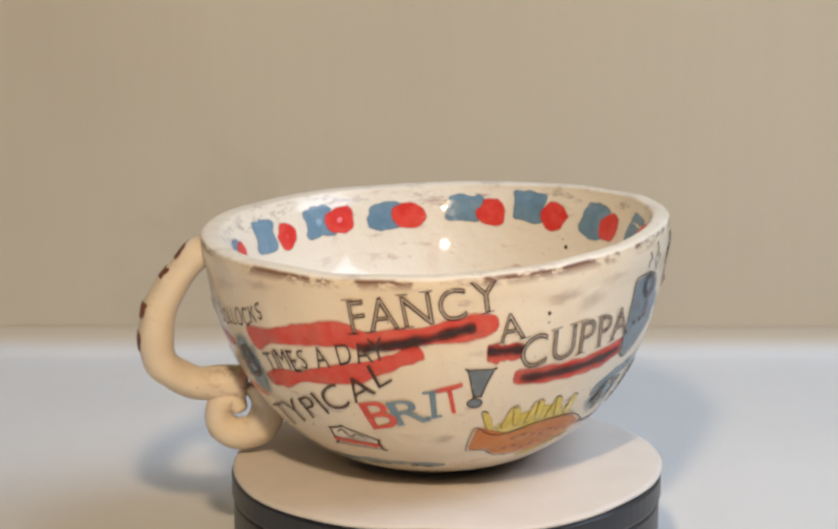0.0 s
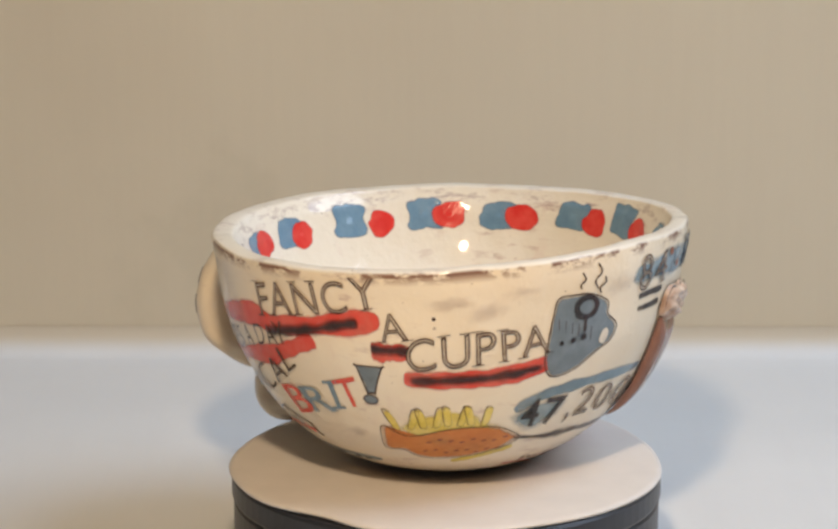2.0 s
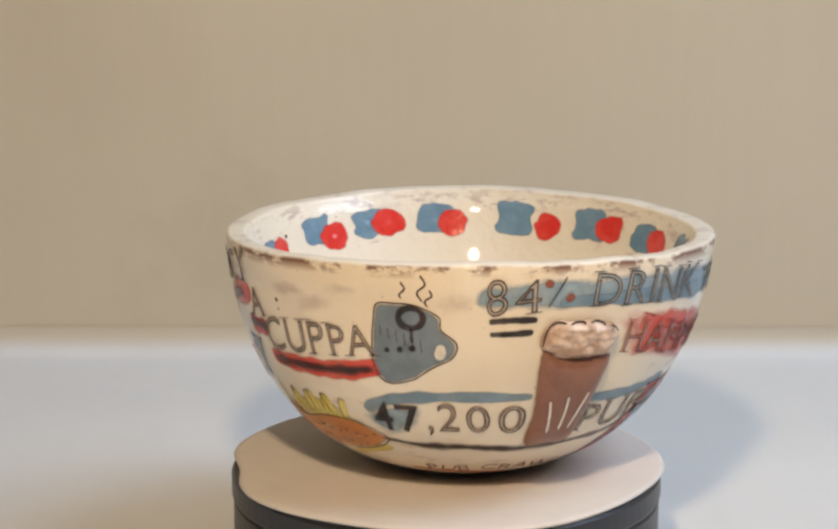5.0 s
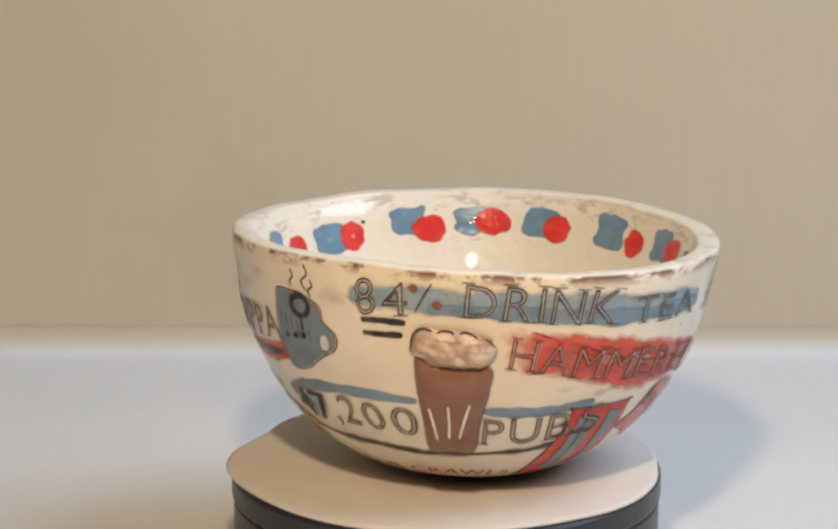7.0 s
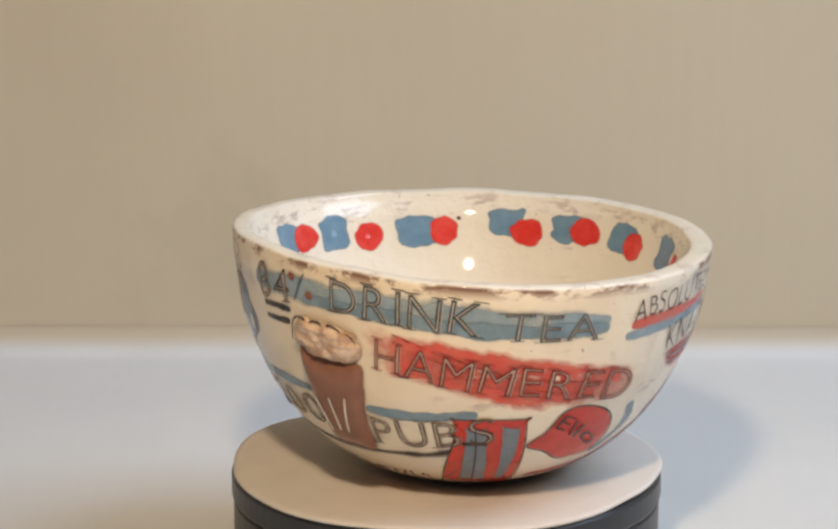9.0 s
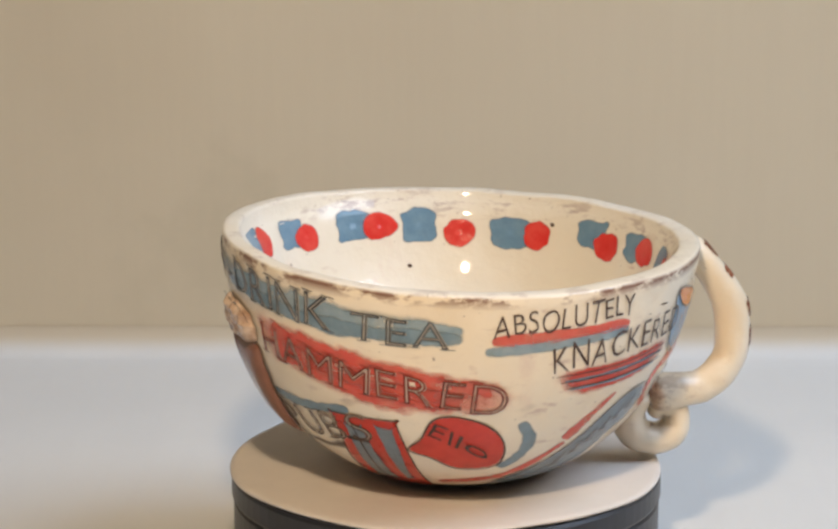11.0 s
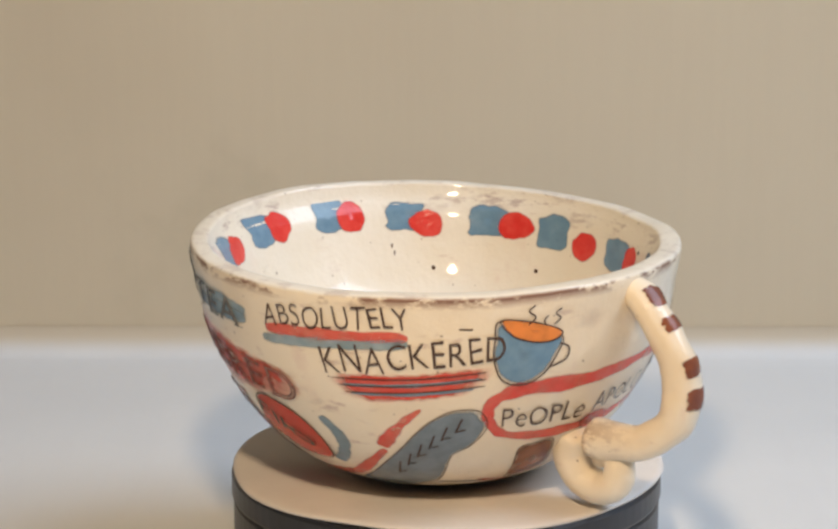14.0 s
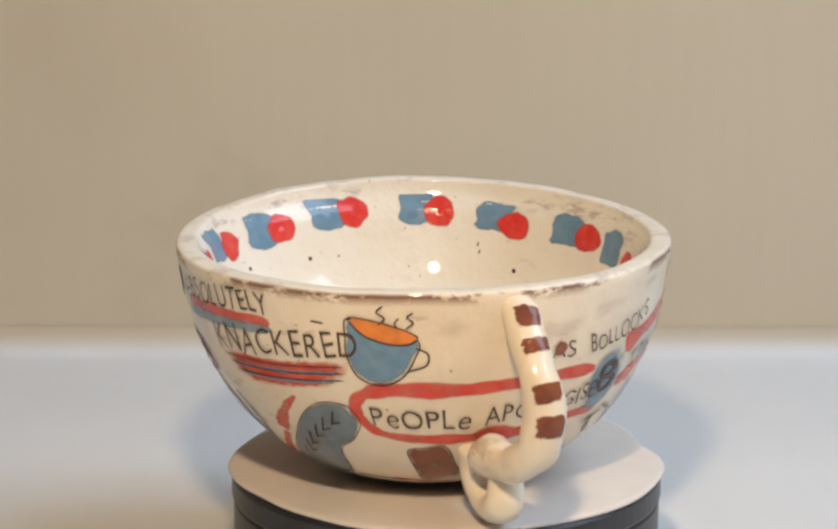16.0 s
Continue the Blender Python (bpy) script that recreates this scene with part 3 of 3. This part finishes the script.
for a, z, l, w in ((303, 73, 8, 3.0), (311, 70, 6, 4.5), (319, 76, 6, 2.5), (217, 70, 8, 3.5), (231, 74, 6, 2.5), (348, 74, 6, 4.5), (273, 24, 5, 3.5), (122, 77, 6, 2.0), (181, 69, 6, 5.0), (206, 66, 5, 5.0), (61, 41.5, 6, 2.0), (109, 41.5, 3, 1.6)):
    patch("smudge", [(a - l, z), (a - l * 0.4, z + w * 0.8), (a + l * 0.5, z + w), (a + l, z + w * 0.3), (a + l * 0.3, z - w * 0.7), (a - l * 0.6, z - w)], SMUDGE, 1, label="faint brown smudge in the glaze", wobble=2.5)
patch("speck", [(298.5 + 0.6 * math.cos(q), 68.4 + 0.8 * math.sin(q)) for q in (0, 1.2, 2.4, 3.6, 4.8)], INK, 2, n=16, rings=3, label="dark speck in the glaze")

# eight times a day, typical brit
patch("blue_oval", [(221, 56.5), (226, 50), (227, 41), (224, 32), (217, 31), (214, 40), (216, 52)], BLUE, 2, label="grey-blue painted oval")
lettering("8", ((219, 38.2), (221.6, 39), (224.6, 39.8)), 11, INK, weight=0.0, label="dark hand-lettered number")
lettering("TIMES A DAY", ((229.0, 43.6), (244, 49.0), (260.4, 54.8)), 7.4, INK, shaky=0.06, label="dark hand-lettered words")
lettering("TYPICAL", ((222, 20), (243, 31.6), (261.2, 46.6)), 8.4, INK, shaky=0.05, label="dark hand-lettered word")
for letter, a, span, z, mat in (("B", 253.6, 7.6, 27.2, RED), ("R", 260.4, 9.0, 29.8, BLUE), ("I", 270.0, 1.5, 33.6, BLUE), ("T", 272.2, 6.6, 35.0, RED)):
    out = lettering(letter, ((a, z), (a + span / 2, z + span * 0.16), (a + span, z + span * 0.32)), 10.0, mat, weight=0.008, shaky=0.06, layer=4, label="painted letter of the word BRIT")
    if letter == "I":
        stroke("serif", [(a - 2.0, z - 0.4), (a + 2.6, z + 0.6)], 1.3, mat, 4, out, n=10)
        stroke("serif", [(a - 2.6, z + 9.2), (a + 2.0, z + 10.2)], 1.3, mat, 4, out, n=10)
mark = outlined("exclamation_mark", crisp([(278.6, 51), (285.4, 51), (283.8, 46), (282.6, 41.2), (280.6, 41), (279.6, 46)]), SLATE, "slate grey exclamation mark with dark outline")
dot = patch("dot", [(281 + 2.0 * math.cos(radians(q)), 38.6 + 1.7 * math.sin(radians(q))) for q in range(0, 360, 60)], SLATE, 2, mark)
stroke("dot_outline", [(281 + 2.0 * math.cos(radians(q)), 38.6 + 1.7 * math.sin(radians(q))) for q in range(0, 360, 60)], 0.5, INK, 3, mark, closed=True)
cake = outlined("cake_slice", crisp([(240, 25.2), (244.5, 26.8), (254, 22.6), (254.5, 18.3), (239.5, 18.8)]), CREAM, "small outlined slice drawing")
stroke("red_side", [(239, 20.6), (246, 20.6), (254.3, 20)], 3.0, RED, 4, cake)
stroke("squiggle", [(242, 24), (244, 25.4), (246, 22.8), (248, 24.4), (251, 22.2)], 0.5, INK, 5, cake)
stroke("brush_stroke", [(222, 9), (240, 10.8), (256, 11.3), (275, 11)], 6, BLUE_WASH, 1, label="pale blue brush stroke near the foot")
for a in (246, 251, 261, 266):
    stroke("writing_bar", [(a, 10.2), (a + 3.4, 10.6)], 1.4, INK, 3, label="short dark bar of writing")

# fish and chips
stroke("yellow_wash", [(303, 12.6), (313, 15), (325, 18.6)], 4, YELLOW, 1, label="thin yellow brush stroke under the fish")
patch("yellow_field", [(285.5, 27), (290, 31), (296, 33.5), (303, 35), (310, 34), (316, 30), (318, 27), (303, 25.5), (291, 24)], YELLOW, 1, label="heap of yellow painted chips")
for a, z, d in ((287, 27, -2.5), (291, 27.5, 2.0), (295, 28, -1.2), (298.5, 28.5, 1.5), (302, 29, -0.6), (305.5, 29, 1.8), (309, 29, -1.6), (312.5, 28.5, 1.2)):
    chip = patch("chip", [(a - 1.1, z), (a + 1.1, z), (a + 1.1 + d, z + 7.4), (a - 1.1 + d, z + 7.8)], YELLOW, 2, wobble=0.1, n=32, rings=4, label="single yellow chip")
    stroke("outline", [(a - 1.1, z), (a - 1.1 + d, z + 7.8), (a + 1.1 + d, z + 7.4)], 0.3, INK, 3, chip, wobble=0.8)
fish = outlined("fish", [(282.5, 28.6), (287, 25.6), (292, 24.9), (303, 28), (315, 28.4), (322, 25.6), (325.5, 22.3), (319, 17.8), (306, 15), (293, 15), (286.5, 18.5), (281, 18.6), (281, 24)], ORANGE, "orange battered fish drawing with dark outline", line=0.45, layer=3, wobble=0.2)
for k in range(16):
    a, z = 293.5 + 3.5 * (k % 8) + 1.6 * (k // 8), 18.2 + 4.6 * (k // 8) + 0.7 * math.sin(k * 2.2)
    stroke("fleck", [(a, z), (a + 1.7, z + 0.4)], 0.85, RUST, 5, fish, n=6)

# grey mug with steam
mug = outlined("painted_mug", [(328.6, 72.8), (333, 73.4), (338, 73), (343.6, 69.5), (344.2, 65), (348, 60.5), (347, 55.5), (343, 52.6), (340, 50), (337, 47.3), (332, 45.5), (328.6, 46.6), (326.8, 51.5), (327, 60.4), (327.6, 67)], SLATE, "slate grey mug drawing with dark outline", line=0.5, layer=2, wobble=0.2)
hole = [(344 + 1.5 * math.cos(radians(q)), 57.4 + 2.9 * math.sin(radians(q))) for q in range(0, 360, 60)]
patch("handle_gap", hole, CREAM, 4, mug, n=32, rings=4)
stroke("ring", [(337 + 3.0 * math.cos(radians(q)), 68.8 + 3.4 * math.sin(radians(q))) for q in range(0, 360, 45)], 2.7, BLACK, 5, mug, closed=True)
stroke("ring_tail", [(337, 65.8), (337.2, 60.4)], 1.4, BLACK, 5, mug)
for a, z in ((330.8, 57.5), (334, 57.9), (337.2, 58.5)):
    patch("dot", [(a + 1.0 * math.cos(radians(q)), z + 1.3 * math.sin(radians(q))) for q in range(0, 360, 60)], BLACK, 5, mug, n=24, rings=3)
for k in range(6):
    stroke("scratch", [(329.5 + k * 2, 62 - k), (329.2 + k * 2, 66 - k * 0.8)], 0.3, INK, 4, mug, n=8)
for line in (((334.6, 80.6), (335.6, 78.4), (334.4, 76.6), (334.8, 75.2)), ((339.2, 83), (340.4, 80), (338.6, 77.4), (339.8, 74.4)), ((341.4, 78.4), (342, 76.4), (340.4, 74.6), (341, 72.6))):
    stroke("steam", line, 0.7, INK, 3, mug)

# eighty-four per cent drink tea
stroke("blue_band", [(352, 75.6), (369, 76.2), (383, 75.8), (404, 74), (426, 70.6), (440, 69.4), (452, 68.8)], 10.5, BLUE_WASH, 1, label="pale blue brushed band behind words", wobble=0.5, n=80)
stroke("blue_band", [(372, 73.4), (395, 72), (420, 68.2), (452, 66.6)], 5.5, BLUE, 2, label="stronger blue streak", wobble=0.6)
stamped("84", ((355, 69.4), (361, 70.4), (368, 71.2)), 11.6, "stamped outline figures 84")
stroke("percent_slash", [(369.4, 72), (371.4, 77), (373.6, 82)], 0.8, SLATE_STAMP, 6, label="slanted stroke of the stamped per cent sign", n=12)
for a, z in ((369.3, 80), (374.6, 74.8)):
    patch("berry", [(a + 1.2 * math.cos(radians(q)), z + 1.6 * math.sin(radians(q))) for q in range(0, 360, 60)], RUST, 6, n=24, rings=3, label="dark red dot in the per cent sign")
stroke("brush_stroke", [(355.5, 67.9), (361, 68.2), (367.2, 68)], 2.5, BLACK, 2, label="short black underline")
stroke("brush_stroke", [(355.8, 63.6), (361, 63.6), (366.4, 63.9)], 2.5, BLACK, 2, label="short black underline")
stamped("DRINK", ((381, 71.2), (400, 69), (419.5, 66)), 11.6, "stamped outline word DRINK", SLATE_STAMP)
stamped("TEA", ((425, 65), (436.5, 64.3), (448.5, 63.6)), 9.4, "stamped outline word TEA", SLATE_STAMP)

# hammered
patch("red_band", [(31, 67), (39, 66.6), (48, 65.6), (57, 63.6), (66, 61), (85, 55.8), (105, 50.4), (108, 45), (103, 40.5), (91, 38.6), (79, 38.8), (68, 40.4), (54, 45.4), (42, 49.6), (34, 52), (30.5, 60)], RED_THIN, 1, label="broad rubbed red band behind a word", wobble=1.6, n=96)
patch("red_band", [(37, 62), (50, 61), (66, 55), (88, 49), (103, 46), (100, 42.5), (84, 43), (66, 46.5), (52, 49.5), (40, 54)], PINK, 2, label="thin red wash", wobble=2.5)
stamped("HAMMERED", ((32.6, 53.3), (65.5, 46.2), (102.5, 39.6)), 11.0, "stamped outline word HAMMERED", RED_STAMP)

# pint of stout in relief
pint = patch("pint_glass", [(9, 57.6), (13, 55.6), (19, 54.2), (28.6, 54), (28.8, 46), (27, 34), (25.6, 20.8), (18, 20.2), (10, 21), (9.6, 34), (8.8, 46)], BROWN, 2, label="raised brown pint glass", raised=3.4, power=5.0, wobble=0.15, rings=10)
patch("foam", [(8.2, 60), (9.4, 65.6), (13, 67.8), (17, 66.4), (21, 67), (25, 65), (28.6, 63), (29.6, 58.6), (27.6, 54.6), (20, 53.6), (12, 55.4)], FOAM, 2, pint, "bubbly pale foam head", raised=2.9, power=6.0, wobble=1.2, rings=14, n=96, lumps=1.2)
stroke("foam_outline", [(8.4, 59), (9.2, 65), (11, 67.4), (13.4, 67), (14.4, 65.6), (16, 67), (18.4, 66.8), (19.4, 65.2), (21.4, 66.8), (24, 65.8), (25, 64), (27, 64.4), (29, 62)], 0.8, INK, 22, pint, "dark scalloped line round the foam", n=72)
for line in (((12.6, 41), (13.4, 36), (14.2, 29)), ((17.6, 42), (17.8, 36), (17.6, 30)), ((23.4, 43), (22, 37), (20.6, 30))):
    stroke("highlight_streak", line, 0.9, CREAM, 38, pint, "pale streak on the glass")

# forty-seven thousand two hundred pubs
stroke("brush_stroke", [(321, 33.6), (328, 38.4), (340, 40.8), (352, 41.2), (369, 40.4)], 5.5, BLUE, 1, label="grey-blue brush stroke")
stroke("brush_stroke", [(387, 37.6), (401, 36.6), (412, 37.4), (420, 38.4)], 4.6, BLUE, 1, label="grey-blue brush stroke")
stroke("brush_stroke", [(321, 22.8), (335, 21), (350, 20.6), (368, 19.2), (390, 19.8), (405, 21), (416, 24)], 4.6, BLACK_SOFT, 1, label="long dark grey brush stroke", wobble=0.6, n=80)
patch("blue_smudge", [(319, 31), (326, 36), (338, 37), (336, 28), (326, 24.5)], BLUE_WASH, 1, label="pale blue smudge behind figures")
lettering("47", ((323.5, 27), (330, 27.2), (338, 27.4)), 10.8, BLACK, weight=0.012, label="bold black stamped figures 47")
stamped(",200", ((339.5, 27.5), (352, 27.4), (368, 26.4)), 10.8, "stamped outline figures 200")
stamped("PUBS", ((387.5, 24.8), (405, 24.2), (425, 27)), 10.8, "stamped outline word PUBS")
stroke("brush_stroke", [(327, 8.4), (345, 7), (362, 6), (385, 5), (408, 4.4)], 2.4, RED, 1, label="thin red line near the foot")
lettering("PUB CRAWL!!", ((335, 8.6), (368, 8.4), (401, 8.0)), 3.3, RUST, layer=3, shaky=0.07, weight=-0.004, label="small rust brown hand-lettered words")

# red telephone box
box = outlined("telephone_box", crisp([(53.6, 36.6), (73.4, 36.4), (74.6, 28), (76, 17), (78, 5), (62, 6), (46, 7.4), (50, 18), (53, 27)]), RED_SOLID, "red telephone box drawing with blue panes", line=0.5, layer=2, wobble=0.3)
patch("pane", crisp([(57, 33.4), (62.6, 33.4), (64, 20), (64.5, 8.4), (54, 8.4), (56, 20)]), SLATE, 4, box)
patch("pane", crisp([(67, 34), (72.2, 33.6), (72.6, 22), (72, 9), (69, 9), (68, 22)]), SLATE, 4, box)
stroke("cross_bar", [(55.4, 27), (63.4, 26.8)], 2.6, BLACK, 5, box)
stroke("pane_line", [(59.5, 33), (60, 22), (59.5, 9)], 0.6, INK, 5, box)

# speech balloon
balloon = outlined("speech_balloon", [(75.5, 25), (80, 30), (84, 37.8), (90, 39.3), (97, 36.6), (101.5, 32.5), (104.5, 26), (104, 19), (98, 16.8), (89, 17.6), (82, 22)], RED_SOLID, "red speech balloon with dark outline", line=0.7, layer=3, wobble=0.2)
lettering("Ello", ((82.4, 31.6), (89.6, 27.6), (98.8, 21)), 5.6, INK, layer=7, shaky=0.06, label="small dark word on the balloon")
stroke("brush_stroke", [(104.5, 16.6), (109.5, 21), (111.6, 28), (107.6, 36)], 5.4, BLUE, 1, label="blue crescent stroke")
stroke("brush_stroke", [(124, 26), (128, 32), (132, 37), (136.5, 41.6)], 7.0, RED_THIN, 1, label="thin red flame-like stroke", taper=0.75)
stroke("brush_stroke", [(82, 9), (100, 10.5), (110, 13), (118, 18.5), (125, 25)], 6.5, RED_THIN, 1, label="thin red brush stroke", taper=0.4)

# absolutely knackered
stroke("brush_stroke", [(98, 65.6), (117, 66.4), (134.5, 66.6)], 4.4, RED_THIN, 1, label="thin red underline")
stroke("brush_stroke", [(96.5, 62.2), (117, 63.4), (134.5, 64.6)], 4.6, BLUE_WASH, 1, label="grey-blue underline")
lettering("ABSOLUTELY", ((98.5, 67), (116.5, 68.8), (134.8, 70)), 7.6, INK, shaky=0.06, label="dark hand-lettered word")
stroke("dash", [(506, 69.6), (509.4, 69.3)], 0.6, INK, 3, n=8, label="short dark dash over the word")
lettering("KNACKERED", ((113.4, 53.6), (135, 56), (157.6, 59)), 9.2, INK, shaky=0.05, label="dark hand-lettered word")
under = patch("red_block", [(113.8, 53), (134, 54.4), (154, 56.6), (152.5, 50), (146, 46), (133, 44.2), (120, 44.2)], RED, 1, label="red brushed block under the word", wobble=1.0)
stroke("blue_streak", [(117, 49.6), (134, 50.4), (152, 52.4)], 1.6, BLUE, 3, under)
stroke("blue_streak", [(119, 46.8), (134, 47.2), (150, 49)], 1.6, BLUE, 3, under)
for dz in (0, 2.4, 4.8):
    stroke("dark_line", [(114.5 + dz * 0.6, 51.8 - dz), (134, 52.6 - dz), (153, 54.8 - dz)], 0.5, INK, 4, under)

# blue cup with orange tea
cup = outlined("painted_cup", [(155.6, 71.6), (164, 67), (172.4, 64.8), (171.4, 58.6), (168, 52), (162.4, 49.2), (157, 51.6), (154.6, 58.5), (154.6, 65)], DOT_BLUE, "blue cup drawing filled with orange tea", line=0.6, layer=3, wobble=0.15)
tea = patch("tea", [(155.8, 71.9), (162, 71.2), (169, 68.6), (172.4, 66), (170, 63.8), (165, 63.8), (159, 66.6)], BRIGHT_ORANGE, 5, cup)
stroke("tea_outline", [(155.8, 71.9), (162, 71.2), (169, 68.6), (172.4, 66), (170, 63.8), (165, 63.8), (159, 66.6)], 0.55, INK, 6, cup, closed=True)
stroke("handle_loop", [(171.8, 62.4), (174.6, 60.6), (174.2, 56.6), (169.6, 54.4)], 0.7, INK, 4, cup)
for line in (((164.4, 76.4), (162.8, 74.4), (164.6, 72.2), (162.8, 69.8)), ((168, 72.4), (167, 70.8), (167.6, 69)), ((171.6, 74.4), (170, 72.8), (171.4, 71), (169.6, 69))):
    stroke("steam", line, 0.6, INK, 6, cup)

# people apologise eight times a day
stroke("brush_stroke", [(514.4, 36), (514.6, 42), (518, 45.6), (525, 47.4), (542, 47.4), (556, 48.4), (568, 49.4), (581, 49)], 5.4, RED, 1, label="red brushed frame line", wobble=0.5, n=72)
stroke("brush_stroke", [(514.4, 38), (517, 33), (522, 30), (534, 28.4), (547, 28.7), (560, 29.4), (577, 32.4), (588, 32.4)], 5.0, RED, 1, label="red brushed frame line", wobble=0.5, n=72)
lettering("PeOPLe", ((158.6, 34), (172, 33.4), (186, 33.4)), 7.6, INK, shaky=0.06, label="dark hand-lettered word")
lettering("APOLOGISE", ((550, 33.4), (567, 36), (584, 37.6)), 6.6, INK, shaky=0.06, label="dark hand-lettered word")
lettering("AS", ((565.4, 55.9), (568.6, 55.8), (572, 55.8)), 6.2, INK, shaky=0.06, label="dark hand-lettered word")
lettering("BOLLOCKS", ((577.4, 55.2), (588, 57.6), (599.4, 62.4)), 6.2, INK, shaky=0.06, label="dark hand-lettered word")
patch("berry", [(567.6 + 1.8 * math.cos(radians(q)), 59.2 + 2.4 * math.sin(radians(q))) for q in range(0, 360, 60)], RUST, 6, n=24, rings=3, label="small rust red flower blot")

# grey shape with unreadable writing, brown bag
bush = outlined("grey_banner", [(128, 24), (134, 31.5), (139, 37.2), (145, 41), (152, 40.4), (154.6, 34), (150.6, 27), (145, 22.6), (142.4, 13.6), (137, 8.2), (120, 4.8), (104, 6.6), (117, 14)], SLATE, "slate grey banner shape with dark scribbles", line=0.4, layer=2, wobble=0.4)
for k, (a, z) in enumerate(((127, 15), (131, 19), (134.6, 23), (138.4, 26.6), (142, 30), (146, 33))):
    stroke("writing_bar", [(a - 0.4, z - 0.6), (a + 1.4, z + 5.2)], 0.7, INK, 5, bush)
    stroke("writing_bar", [(a, z), (a + 2.6, z + 0.8)], 0.6, INK, 5, bush, n=10)
outlined("brown_bag", [(167.6, 23.6), (173, 25), (179.4, 25.4), (183, 18), (186.4, 11.6), (179, 9.4), (172, 8.6), (169, 16)], RUST, "brown rounded square drawing", line=0.5, layer=2, wobble=0.2)
stroke("brush_stroke", [(158, 9), (164, 8.2), (180, 6.4), (197, 4.6)], 2.0, RED, 1, label="thin red line near the foot")
stroke("brush_stroke", [(140, 9), (152, 8.4), (164, 7.4)], 2.4, BLUE_WASH, 1, label="pale blue line near the foot")
patch("brown_smear", [(556, 21), (560, 24.5), (563.5, 22), (563, 16), (559, 13.5), (556, 16)], RUST, 2, label="brown smear beside the handle's lower end", wobble=1.2)
patch("red_blush", [(547, 31), (552, 33.6), (558, 33), (561, 28.6), (556, 25), (549, 26.6)], RED_THIN, 2, label="red blush at the handle's foot")


def motions():
    """The plate turns steadily, and carries the card and the teacup."""
    def turn(t):
        w = math.pi * t / 8
        return -(15.6958 * t - 0.3349 * math.sin(w) - 0.1253 * (1 - math.cos(w)) - 0.4024 * math.sin(2 * w) - 0.1622 * (1 - math.cos(2 * w)))
    times = [k * 0.5 for k in range(33)]
    walk(platter, [(t, pose(0, 0, 0, 0, 0, turn(t))) for t in times])
    walk(card, [(t, pose(0, 0, TOP, 0, 0, turn(t))) for t in times])
    walk(teacup, [(t, pose(0, 0, TOP, 0, 0, turn(t))) for t in times])


motions()
